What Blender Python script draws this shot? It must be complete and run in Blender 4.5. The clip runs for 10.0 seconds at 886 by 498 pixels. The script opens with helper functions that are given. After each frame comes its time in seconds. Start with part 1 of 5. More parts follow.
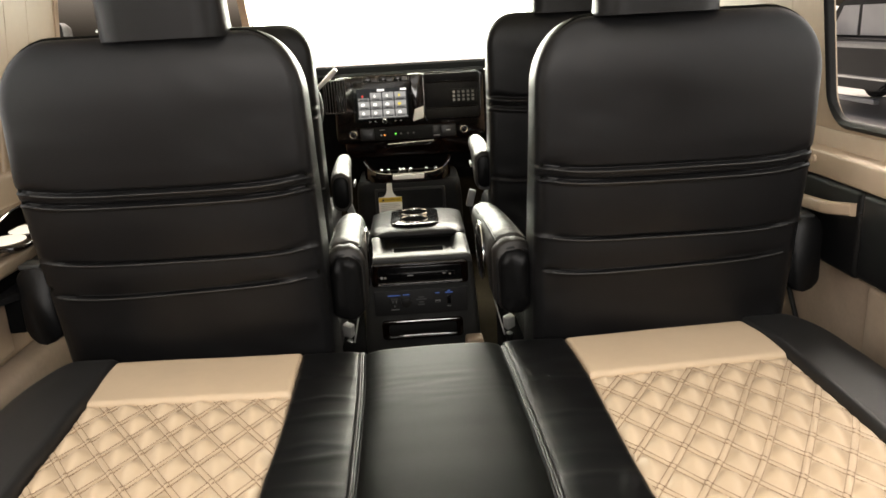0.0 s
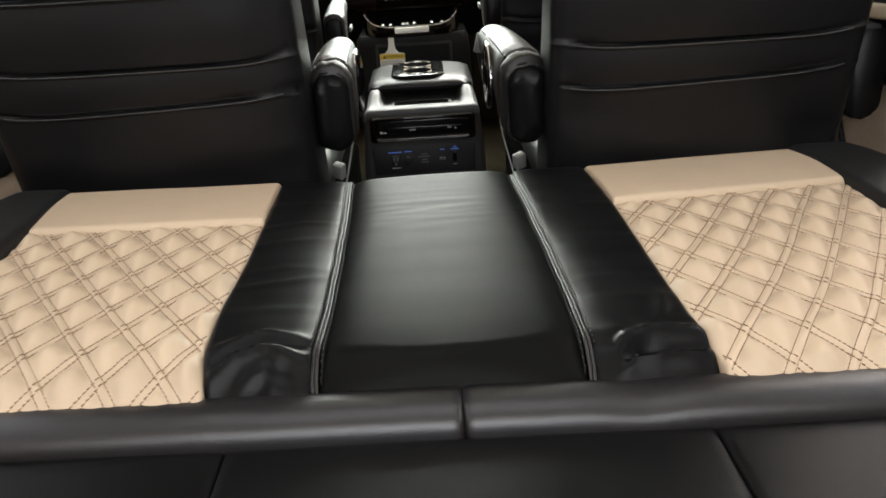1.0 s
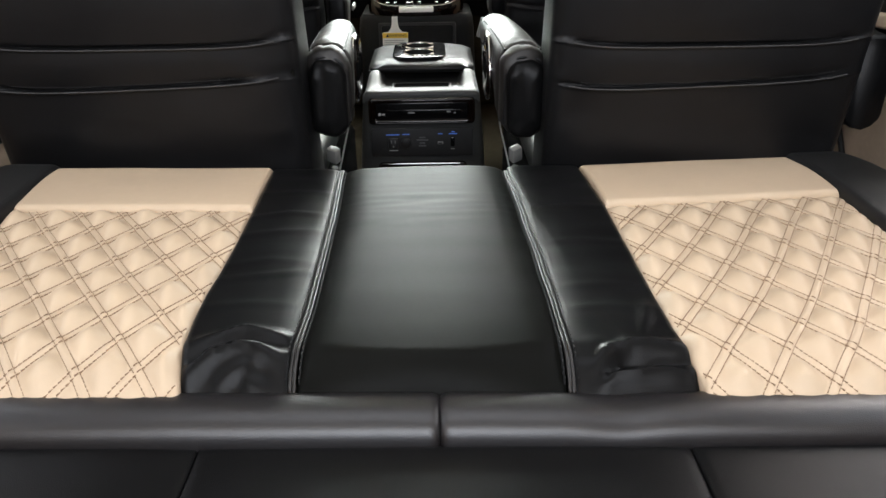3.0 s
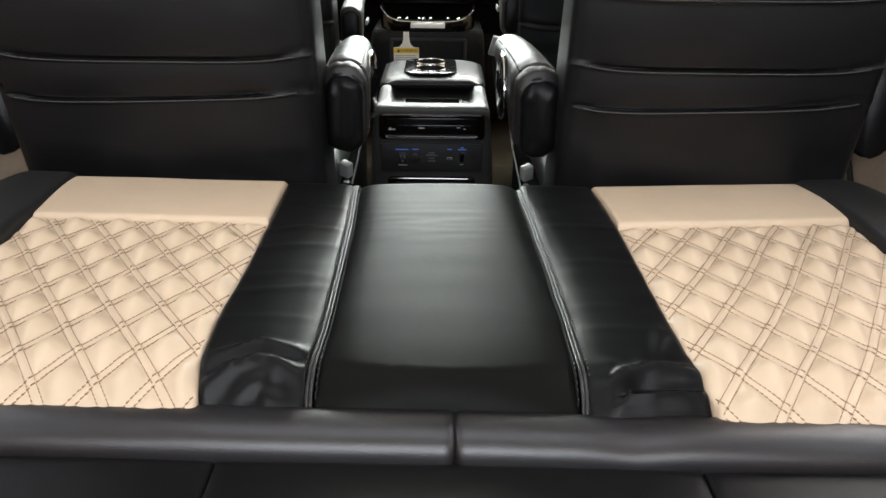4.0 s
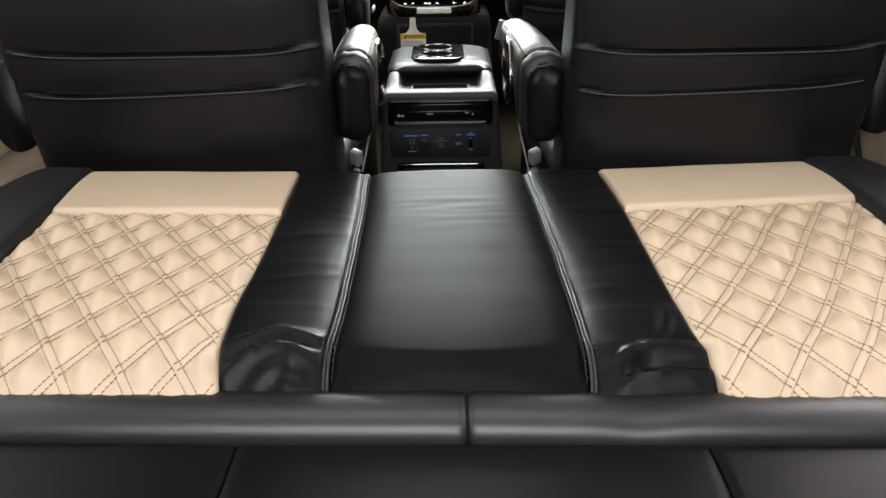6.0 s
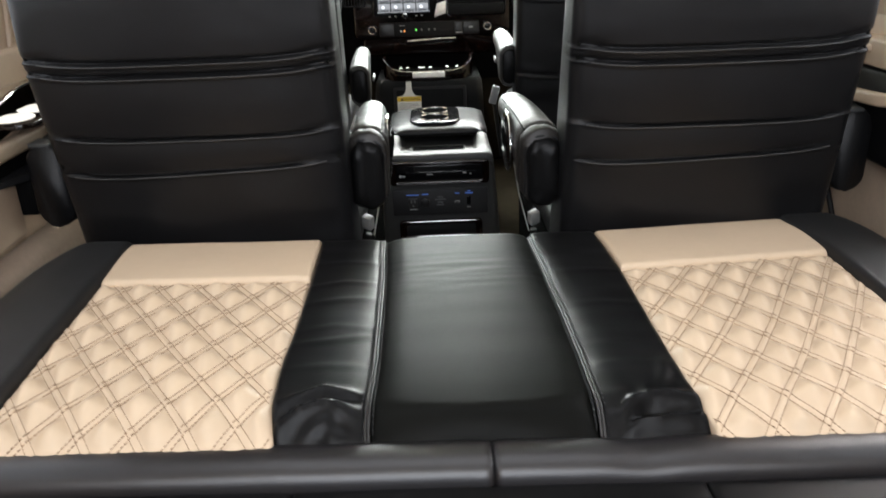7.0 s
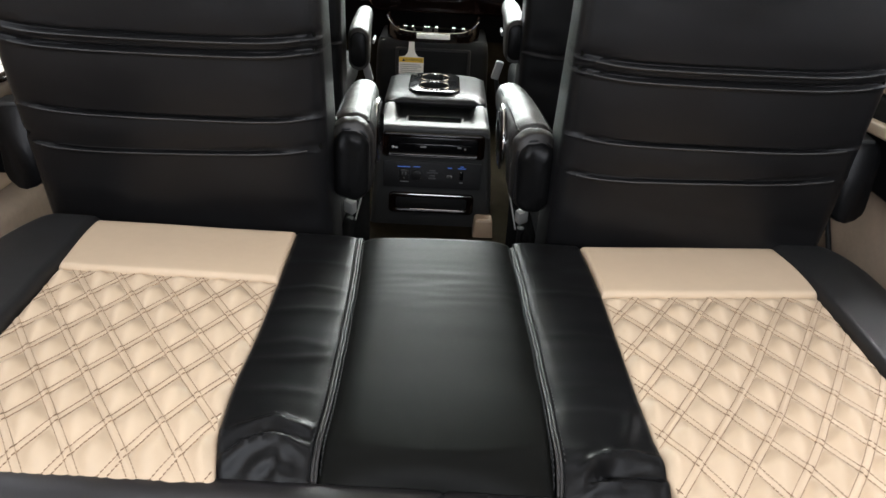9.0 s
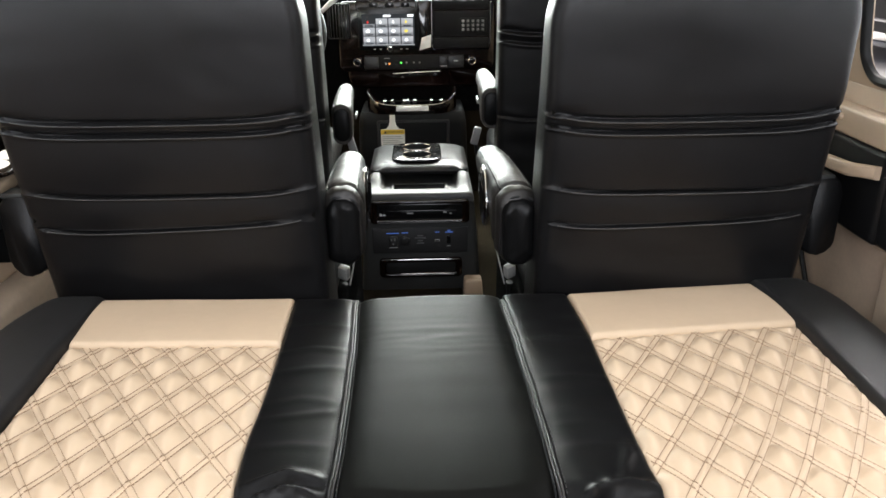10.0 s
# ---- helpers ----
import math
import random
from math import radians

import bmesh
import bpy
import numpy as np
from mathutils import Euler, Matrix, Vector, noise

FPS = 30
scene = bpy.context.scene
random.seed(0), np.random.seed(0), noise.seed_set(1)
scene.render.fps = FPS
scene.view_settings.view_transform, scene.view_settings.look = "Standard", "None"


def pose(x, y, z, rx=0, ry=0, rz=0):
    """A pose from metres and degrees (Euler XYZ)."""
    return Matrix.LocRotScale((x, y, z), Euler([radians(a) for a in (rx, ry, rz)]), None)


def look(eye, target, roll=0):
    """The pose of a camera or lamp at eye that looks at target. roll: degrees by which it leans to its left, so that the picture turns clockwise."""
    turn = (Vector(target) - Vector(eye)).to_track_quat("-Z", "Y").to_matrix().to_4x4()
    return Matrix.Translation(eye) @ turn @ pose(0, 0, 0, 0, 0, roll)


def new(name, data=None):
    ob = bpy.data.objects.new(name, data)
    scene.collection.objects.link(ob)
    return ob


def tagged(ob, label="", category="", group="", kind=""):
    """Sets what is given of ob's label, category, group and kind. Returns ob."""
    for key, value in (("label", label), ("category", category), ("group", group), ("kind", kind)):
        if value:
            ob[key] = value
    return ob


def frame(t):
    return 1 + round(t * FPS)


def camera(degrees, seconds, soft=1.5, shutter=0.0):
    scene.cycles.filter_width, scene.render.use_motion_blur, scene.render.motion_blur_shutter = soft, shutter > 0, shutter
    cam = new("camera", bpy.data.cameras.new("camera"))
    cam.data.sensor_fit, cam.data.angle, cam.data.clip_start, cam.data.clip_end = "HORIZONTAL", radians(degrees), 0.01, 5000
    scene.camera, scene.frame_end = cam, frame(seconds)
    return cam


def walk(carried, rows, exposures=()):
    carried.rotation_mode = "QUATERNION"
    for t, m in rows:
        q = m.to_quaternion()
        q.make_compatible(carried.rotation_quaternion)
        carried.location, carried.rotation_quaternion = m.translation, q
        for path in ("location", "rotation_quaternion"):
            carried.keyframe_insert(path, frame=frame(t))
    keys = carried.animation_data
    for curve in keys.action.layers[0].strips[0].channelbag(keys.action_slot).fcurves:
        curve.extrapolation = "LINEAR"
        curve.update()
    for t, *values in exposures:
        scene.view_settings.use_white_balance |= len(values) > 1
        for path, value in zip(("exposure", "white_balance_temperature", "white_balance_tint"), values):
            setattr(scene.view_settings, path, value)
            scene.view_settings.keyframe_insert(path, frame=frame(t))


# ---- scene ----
cam = camera(60.49, 10.0, shutter=0.25)
PATH = [
    (0, (0.0370, 0.0690, 1.0990), (0.0910, 1.9860, 0.5340), -3.10),
    (0.2, (0.0481, 0.0627, 1.0936), (0.1067, 1.9685, 0.4921), -2.96),
    (0.5, (0.0210, 0.0980, 1.0470), (0.0750, 1.9890, 0.3990), -2.60),
    (0.8, (0.0300, 0.1580, 0.9690), (0.0520, 2.0100, 0.2130), -2.10),
    (1, (0.0530, 0.2100, 0.9160), (0.0600, 2.0340, 0.0960), -3.60),
    (1.5, (0.0770, 0.2780, 0.9070), (0.0670, 2.0810, 0.0420), -3.30),
    (2, (0.0720, 0.2640, 0.9140), (0.0720, 2.0580, 0.0300), -2.30),
    (2.5, (0.0680, 0.2390, 0.9310), (0.0740, 2.0310, 0.0450), -1.60),
    (4, (0.0480, 0.2230, 0.9480), (0.0590, 2.0360, 0.1020), 0.70),
    (4.5, (0.0330, 0.2170, 0.9650), (0.0240, 2.0290, 0.1200), 0.80),
    (5, (0.0460, 0.2090, 0.9570), (0.0170, 2.0100, 0.0870), -0.70),
    (6.5, (0.0520, 0.2020, 0.9610), (0.0390, 1.9960, 0.0780), -1.60),
    (6.8, (0.0442, 0.1289, 1.0033), (0.0406, 1.9441, 0.1644), -2.93),
    (7, (0.0140, 0.1100, 1.0320), (0.0220, 1.9540, 0.2590), -2.20),
    (7.2, (-0.0091, 0.0927, 1.0397), (-0.0059, 1.9594, 0.3223), -2.00),
    (7.5, (-0.0190, 0.0920, 1.0370), (-0.0220, 1.9760, 0.3650), -2.30),
    (8, (-0.0440, 0.0940, 1.0510), (-0.0480, 1.9870, 0.4060), -2.50),
    (8.5, (-0.0050, 0.1360, 1.0760), (-0.0140, 2.0310, 0.4360), 1.40),
    (8.8, (0.0280, 0.2000, 1.1040), (0.0350, 1.9890, 0.2090), 2.40),
    (9, (0.0430, 0.2060, 1.1090), (0.0640, 1.9870, 0.2000), 3.00),
    (9.2, (0.0545, 0.2011, 1.1245), (0.0906, 2.0155, 0.2836), 0.87),
    (9.5, (0.0490, 0.1690, 1.1240), (0.1010, 2.0300, 0.3910), -0.20),
    (9.7, (0.0531, 0.1427, 1.1250), (0.1074, 2.0063, 0.3996), -0.45),
    (10, (0.0400, 0.1410, 1.1150), (0.0850, 1.9970, 0.3710), -0.70),
]
walk(cam, [(t, look(eye, target, roll)) for t, eye, target, roll in PATH], exposures=[(0.0, 0.07, 6950, 12), (0.5, 0.07, 6600, 12), (1.0, -0.13, 6300, 12), (1.5, 0.02, 6100, 12), (2.5, 0.12, 6050, 12), (4.5, 0.15, 6050, 12), (6.5, 0.12, 6100, 12), (7.0, 0.12, 6050, 12), (8.0, 0.07, 6250, 12), (8.5, 0.17, 6450, 12), (9.0, 0.12, 6000, 12), (9.5, 0.32, 6150, 12), (10.0, 0.30, 6100, 12)])

# ---- world, sun, large lights ----
world = bpy.data.worlds.new("daylight")
scene.world = world
world.use_nodes = True
wn = world.node_tree.nodes
sky = wn.new("ShaderNodeTexSky")
sky.sky_type = "NISHITA"
sky.sun_disc = False
sky.air_density, sky.dust_density, sky.ozone_density = 0.35, 9.0, 0.1
sky.sun_elevation = radians(42)
sky.sun_rotation = radians(20)
wn["Background"].inputs["Strength"].default_value = 0.15
world.node_tree.links.new(sky.outputs["Color"], wn["Background"].inputs["Color"])

sun_data = bpy.data.lights.new("sun", "SUN")
sun_data.energy, sun_data.angle, sun_data.color = 1.5, radians(12), (1.0, 0.96, 0.9)
sun = new("sun", sun_data)
sun.matrix_world = look((2, 5, 6), (0, 0, 0))


def area(name, where, towards, w, h, watts, colour):
    d = bpy.data.lights.new(name, "AREA")
    d.shape, d.size, d.size_y, d.energy, d.color = "RECTANGLE", w, h, watts, colour
    o = new(name, d)
    o.matrix_world = look(where, towards)
    return o


WARM = (0.985, 0.99, 0.98)
area("windshield_daylight", (0.03, 4.02, 1.25), (0.03, 3.33, 0.53), 1.56, 1.25, 105, (0.95, 1.0, 0.88))
area("rear_door_daylight", (0.03, -0.80, 1.40), (0.03, 1.0, 0.70), 1.5, 0.46, 29, WARM)
area("side_window_daylight", (1.0, 0.94, 1.15), (0.0, 0.94, 1.0), 1.25, 0.55, 5.2, WARM)
area("side_window_daylight", (-0.94, 0.94, 1.15), (0.06, 0.94, 1.0), 1.25, 0.55, 5.2, WARM)
# unseen overhead fill, added to brighten the bed and the roll
area("overhead_fill_glow", (0.05, 0.86, 1.628), (0.05, 0.86, 0.5), 1.14, 0.80, 4.0, WARM)

# ---- materials ----
def material(name, colour, rough=0.5, metal=0.0, vary=0.12, scale=18.0, grain=0.0, grain_scale=400.0, bump=0.0,
             coat=0.0, cells=False, spec=0.5, tint=None, per_piece=0.0, rough_vary=0.0):
    m = bpy.data.materials.new(name)
    m.use_nodes = True
    t = m.node_tree
    n, l = t.nodes, t.links
    b = n["Principled BSDF"]
    b.inputs["Roughness"].default_value = rough
    b.inputs["Metallic"].default_value = metal
    b.inputs["Coat Weight"].default_value = coat
    b.inputs["Coat Roughness"].default_value = 0.06
    b.inputs["Specular IOR Level"].default_value = spec
    co = n.new("ShaderNodeTexCoord")
    big = n.new("ShaderNodeTexNoise")
    big.inputs["Scale"].default_value, big.inputs["Detail"].default_value = scale, 6
    l.new(co.outputs["Object"], big.inputs["Vector"])
    fine = n.new("ShaderNodeTexNoise")
    fine.inputs["Scale"].default_value, fine.inputs["Detail"].default_value = scale * 9, 3
    l.new(co.outputs["Object"], fine.inputs["Vector"])
    mixed = n.new("ShaderNodeMath")
    mixed.operation = "MULTIPLY_ADD"
    mixed.inputs[1].default_value = 0.4
    l.new(fine.outputs["Fac"], mixed.inputs[0])
    l.new(big.outputs["Fac"], mixed.inputs[2])
    ramp = n.new("ShaderNodeValToRGB")
    other = tint or tuple(c * 0.72 for c in colour)
    ramp.color_ramp.elements[0].position, ramp.color_ramp.elements[1].position = 0.45, 0.95
    ramp.color_ramp.elements[0].color = (*[c + (o - c) * min(1, vary * 4) for c, o in zip(colour, other)], 1)
    ramp.color_ramp.elements[1].color = (*colour, 1)
    l.new(mixed.outputs[0], ramp.inputs["Fac"])
    l.new(ramp.outputs["Color"], b.inputs["Base Color"])
    if rough_vary:
        rr = n.new("ShaderNodeMapRange")
        rr.inputs["To Min"].default_value, rr.inputs["To Max"].default_value = rough - rough_vary, rough + rough_vary
        l.new(big.outputs["Fac"], rr.inputs["Value"])
        l.new(rr.outputs["Result"], b.inputs["Roughness"])
    if bump:
        if cells:
            g = n.new("ShaderNodeTexVoronoi")
            g.inputs["Scale"].default_value = grain_scale
            out = g.outputs["Distance"]
        else:
            g = n.new("ShaderNodeTexNoise")
            g.inputs["Scale"].default_value, g.inputs["Detail"].default_value = grain_scale, 4
            out = g.outputs["Fac"]
        l.new(co.outputs["Object"], g.inputs["Vector"])
        bp = n.new("ShaderNodeBump")
        bp.inputs["Strength"].default_value, bp.inputs["Distance"].default_value = bump, 0.001
        l.new(out, bp.inputs["Height"])
        l.new(bp.outputs["Normal"], b.inputs["Normal"])
    return m


def glow(name, colour, strength):
    m = bpy.data.materials.new(name)
    m.use_nodes = True
    b = m.node_tree.nodes["Principled BSDF"]
    b.inputs["Base Color"].default_value = (*[c * 0.3 for c in colour], 1)
    b.inputs["Emission Color"].default_value = (*colour, 1)
    b.inputs["Emission Strength"].default_value = strength
    return m


def glass(name, colour):
    m = bpy.data.materials.new(name)
    m.use_nodes = True
    b = m.node_tree.nodes["Principled BSDF"]
    b.inputs["Base Color"].default_value = (*colour, 1)
    b.inputs["Roughness"].default_value = 0.0
    b.inputs["IOR"].default_value = 1.1
    b.inputs["Transmission Weight"].default_value = 1.0
    return m


LEATHER = material("black_leather", (0.0062, 0.0062, 0.0066), 0.38, vary=0.2, scale=9, bump=0.22, grain_scale=900, cells=True, rough_vary=0.06, spec=0.26)
# chair leather again, lighter and glossier for parts that look better lit
ARM_LEATHER = material("brightened_black_leather", (0.011, 0.0095, 0.008), 0.40, vary=0.2, scale=12, bump=0.3, grain_scale=800, cells=True, rough_vary=0.08, spec=0.55)
ROLL_LEATHER = material("satin_black_leather", (0.011, 0.0098, 0.0102), 0.34, vary=0.2, scale=6, bump=0.15, grain_scale=900, cells=True, rough_vary=0.04, spec=0.60)
CONSOLE = material("dark_grey_moulded_plastic", (0.030, 0.031, 0.030), 0.50, vary=0.2, scale=12, bump=0.3, grain_scale=550)
PANEL = material("dark_panel_print", (0.017, 0.017, 0.0175), 0.5, vary=0.15, scale=20, bump=0.2, grain_scale=600, spec=0.3)
MATTE_BLACK = material("matte_black_plastic", (0.005, 0.005, 0.005), 0.7, vary=0.2, scale=14, bump=0.3, grain_scale=500, spec=0.0)
PALE = material("pale_polished_plastic", (0.92, 0.91, 0.88), 0.3, vary=0.06, scale=40)
DIM_GREY = material("dim_grey_print", (0.075, 0.075, 0.08), 0.5, vary=0.1, scale=60)
LEATHER_SMOOTH = material("smooth_black_leather", (0.0055, 0.0056, 0.0048), 0.41, vary=0.2, scale=7, bump=0.10, grain_scale=1100, cells=True, rough_vary=0.03, spec=0.042)
BORDER_LEATHER = material("creased_black_leather", (0.005, 0.005, 0.0051), 0.31, vary=0.2, scale=9, bump=0.14, grain_scale=1000, cells=True, rough_vary=0.04, spec=0.12)
VINYL = material("black_vinyl", (0.010, 0.010, 0.0098), 0.52, vary=0.2, scale=8, bump=0.25, grain_scale=700, cells=True, rough_vary=0.05, spec=0.42)
TAN = material("tan_leather", (0.57, 0.438, 0.298), 0.5, vary=0.08, scale=7, bump=0.2, grain_scale=900, cells=True)
THREAD = material("brown_thread", (0.27, 0.178, 0.110), 0.8, vary=0.2, scale=200)
BLACK_THREAD = material("black_thread", (0.012, 0.012, 0.012), 0.7, vary=0.2, scale=200)
TRIM = material("tan_trim_plastic", (0.43, 0.325, 0.23), 0.5, vary=0.1, scale=5, bump=0.2, grain_scale=500)
FABRIC = material("tan_wall_fabric", (0.25, 0.185, 0.132), 0.9, vary=0.2, scale=10, bump=0.5, grain_scale=350)
HEADLINER = material("beige_headliner", (0.72, 0.66, 0.57), 0.95, vary=0.12, scale=8, bump=0.4, grain_scale=400)
CARPET = material("brown_carpet", (0.020, 0.016, 0.011), 1.0, vary=0.25, scale=25, bump=1.0, grain_scale=300, spec=0.0)
PLASTIC = material("black_plastic", (0.012, 0.012, 0.0125), 0.4, vary=0.2, scale=12, bump=0.25, grain_scale=600)
SOFT_BLACK = material("soft_black_dash", (0.007, 0.007, 0.0075), 0.6, vary=0.2, scale=10, bump=0.3, grain_scale=500, spec=0.2)
RUBBER = material("black_rubber", (0.006, 0.006, 0.006), 0.6, vary=0.2, scale=20, spec=0.25)
WOOD = material("glossy_dark_burl", (0.007, 0.0028, 0.0020), 0.10, vary=0.25, scale=28, coat=0.22, spec=0.4, tint=(0.003, 0.002, 0.0015))
GLOSS = material("gloss_black", (0.005, 0.005, 0.0055), 0.14, vary=0.1, coat=0.12, spec=0.3)
CHROME = material("chrome", (0.8, 0.8, 0.8), 0.08, metal=1.0, vary=0.05)
SATIN = material("satin_grey_plastic", (0.17, 0.17, 0.165), 0.35, vary=0.1, scale=30)
GREY_PLASTIC = material("pale_grey_plastic", (0.21, 0.21, 0.20), 0.4, vary=0.1, scale=30)
PAPER = material("white_card", (0.78, 0.77, 0.73), 0.7, vary=0.05, scale=30)
YELLOW = material("yellow_print", (0.75, 0.50, 0.04), 0.6, vary=0.05)
INK = material("black_ink", (0.02, 0.02, 0.02), 0.6)
GREY_INK = material("grey_ink", (0.3, 0.3, 0.3), 0.6)
BLUE_INK = glow("blue_backlit_print", (0.12, 0.26, 0.85), 0.30)
WHITE_INK = material("white_print", (0.6, 0.6, 0.6), 0.5)
SCREEN_ON = glow("lit_screen_tile", (0.74, 0.76, 0.78), 0.42)
SCREEN_DIM = glow("lit_screen_tile_foot", (0.72, 0.76, 0.8), 0.16)
SCREEN_BRIGHT = glow("lit_screen_icon", (1.0, 1.0, 1.0), 1.3)
SCREEN_DARK = glow("lit_screen_ground", (0.02, 0.025, 0.03), 0.4)
SCREEN_RED = glow("lit_screen_red", (0.8, 0.05, 0.04), 0.6)
SCREEN_YELLOW = glow("lit_screen_yellow", (0.9, 0.72, 0.1), 0.9)
LED_GREEN = glow("green_indicator", (0.15, 0.9, 0.1), 1.2)
LED_ORANGE = glow("orange_indicator", (1.0, 0.35, 0.08), 1.2)
GLASS = glass("tinted_glass", (0.93, 0.94, 0.93))
CLEAR = glass("clear_glass", (0.97, 0.98, 0.98))
CONCRETE = material("pale_concrete", (0.55, 0.54, 0.52), 0.6, vary=0.2, scale=0.8, bump=0.3, grain_scale=20)
CAR_BLACK = material("dark_car_paint", (0.014, 0.014, 0.014), 0.3, vary=0.1, coat=0.12, spec=0.3)
CAR_SILVER = material("silver_car_paint", (0.5, 0.5, 0.48), 0.25, metal=0.3, vary=0.1, coat=1.0)
# opaque pale colour stands for bright sky reflected in the truck glass
CAR_GLASS = material("sky_reflection_car_glass", (0.82, 0.82, 0.80), 0.25, vary=0.2, scale=0.8, coat=0.3)
TYRE = material("tyre_rubber", (0.03, 0.03, 0.03), 0.8, vary=0.2)
RIM = material("grey_alloy", (0.25, 0.25, 0.25), 0.3, metal=0.8, vary=0.1)
# glow of the added overhead fill panel
FILL_GLOW = glow("white_fill_glow", (1.0, 0.97, 0.93), 0.6)
# emission standing for the reflection in the left cup dishes
DISH_GLOW = glow("warm_dish_reflection", (1.0, 0.94, 0.80), 0.95)
# black painted for the shade in cup wells that are not hollow
CUP_DARK = material("cup_shade_black", (0.003, 0.003, 0.003), 1.0, vary=0.1, spec=0.0)

# ---- shape helpers ----
BASE = {}


def thing(name, where, label, category, group="", kind=""):
    o = new(name)
    o.empty_display_size = 0.05
    o.location = where
    BASE[o.name] = Vector(where)
    return tagged(o, label, category, group, kind)


def mesh_of(name, bm, mat, sharp=38):
    bmesh.ops.recalc_face_normals(bm, faces=bm.faces[:])
    me = bpy.data.meshes.new(name)
    bm.to_mesh(me)
    bm.free()
    me.materials.append(mat)
    me.polygons.foreach_set("use_smooth", [True] * len(me.polygons))
    me.set_sharp_from_angle(angle=radians(sharp))
    return me


def part(name, bm, mat, parent, label="", sharp=38):
    """Links a bmesh, in world metres, as one mesh under a thing or a part."""
    base = BASE[parent.name]
    bmesh.ops.translate(bm, verts=bm.verts[:], vec=-base)
    o = new(name, mesh_of(name, bm, mat, sharp))
    o.parent = parent
    BASE[o.name] = base
    return tagged(o, label)


def solo(name, bm, mat, label, category, kind="", sharp=38):
    o = new(name, mesh_of(name, bm, mat, sharp))
    return tagged(o, label, category, kind=kind)


def loft(bm, rings, cap=True, wrap=False, closed=True):
    vs = [[bm.verts.new(p) for p in r] for r in rings]
    n = len(vs[0])
    pairs = list(zip(vs, vs[1:])) + ([(vs[-1], vs[0])] if wrap else [])
    for a, b in pairs:
        for i in range(n if closed else n - 1):
            j = (i + 1) % n
            bm.faces.new((a[i], a[j], b[j], b[i]))
    if cap and not wrap:
        bm.faces.new(vs[0][::-1])
        bm.faces.new(vs[-1])
    return vs


def rbox(bm, x0, x1, y0, y1, z0, z1, r=0.005, seg=2):
    t = bmesh.new()
    bmesh.ops.create_cube(t, size=1)
    for v in t.verts:
        v.co = ((x0 + x1) / 2 + v.co.x * (x1 - x0), (y0 + y1) / 2 + v.co.y * (y1 - y0), (z0 + z1) / 2 + v.co.z * (z1 - z0))
    if r > 0:
        r = min(r, 0.48 * min(abs(x1 - x0), abs(y1 - y0), abs(z1 - z0)))
        bmesh.ops.bevel(t, geom=t.edges[:], offset=r, segments=seg, profile=0.5, affect="EDGES")
    me = bpy.data.meshes.new("t")
    t.to_mesh(me)
    t.free()
    bm.from_mesh(me)
    bpy.data.meshes.remove(me)
    return bm


def box(*a, **k):
    return rbox(bmesh.new(), *a, **k)


def turned(bm, m):
    bmesh.ops.transform(bm, matrix=m, verts=bm.verts[:])
    return bm


def tube(bm, pts, r, n=8, closed=False):
    pts = [Vector(p) for p in pts]
    rings = []
    for i, p in enumerate(pts):
        a = pts[i - 1] if (i or closed) else p
        b = pts[(i + 1) % len(pts)] if (i < len(pts) - 1 or closed) else p
        d = (b - a).normalized()
        up = Vector((0, 0, 1)) if abs(d.z) < 0.9 else Vector((0, 1, 0))
        u = d.cross(up).normalized()
        v = u.cross(d)
        rr = r[i] if isinstance(r, (list, tuple)) else r
        rings.append([p + (u * math.cos(k * math.tau / n) + v * math.sin(k * math.tau / n)) * rr for k in range(n)])
    loft(bm, rings, wrap=closed)
    return bm


def rrect(w, h, r, k=5):
    """A rounded rectangle round the origin, counter-clockwise."""
    r = min(r, w / 2 - 1e-4, h / 2 - 1e-4)
    out = []
    for cx, cy, a0 in ((w / 2 - r, h / 2 - r, 0), (-w / 2 + r, h / 2 - r, 90), (-w / 2 + r, -h / 2 + r, 180), (w / 2 - r, -h / 2 + r, 270)):
        for i in range(k + 1):
            a = radians(a0 + 90 * i / k)
            out.append((cx + r * math.cos(a), cy + r * math.sin(a)))
    return out


def oval(a, b, n=24):
    return [(a * math.cos(i * math.tau / n), b * math.sin(i * math.tau / n)) for i in range(n)]


def place(loop, o, u, v):
    o, u, v = Vector(o), Vector(u), Vector(v)
    return [o + u * p[0] + v * p[1] for p in loop]


def grown(loop, d):
    """The loop moved inwards by d (outwards where d is negative)."""
    n = len(loop)
    out = []
    for i in range(n):
        a, b = Vector(loop[i - 1]), Vector(loop[(i + 1) % n])
        t = (b - a).normalized()
        out.append((loop[i][0] - t.y * d, loop[i][1] + t.x * d))
    return out


def plate(bm, loop, o, u, v, depth, soft=0.002):
    """A slab with a softened front edge; its front stands depth out along u x v."""
    nrm = Vector(u).cross(Vector(v)).normalized()
    o = Vector(o)
    loft(bm, [place(loop, o, u, v), place(loop, o + nrm * (depth - soft), u, v),
              place(grown(loop, soft * 0.3), o + nrm * (depth - soft * 0.3), u, v),
              place(grown(loop, soft), o + nrm * depth, u, v)])
    return bm


def rim_plate(bm, outer, inner, o, u, v, depth, soft=0.002):
    """A frame between two loops of the same count."""
    nrm = Vector(u).cross(Vector(v)).normalized()
    o = Vector(o)
    loft(bm, [place(outer, o, u, v), place(outer, o + nrm * (depth - soft), u, v), place(grown(outer, soft), o + nrm * depth, u, v),
              place(grown(inner, -soft), o + nrm * depth, u, v), place(inner, o + nrm * (depth - soft), u, v), place(inner, o, u, v)], wrap=True)
    return bm


X, Y, Z = Vector((1, 0, 0)), Vector((0, 1, 0)), Vector((0, 0, 1))


def shift(loop, dx, dy):
    return [(p[0] + dx, p[1] + dy) for p in loop]


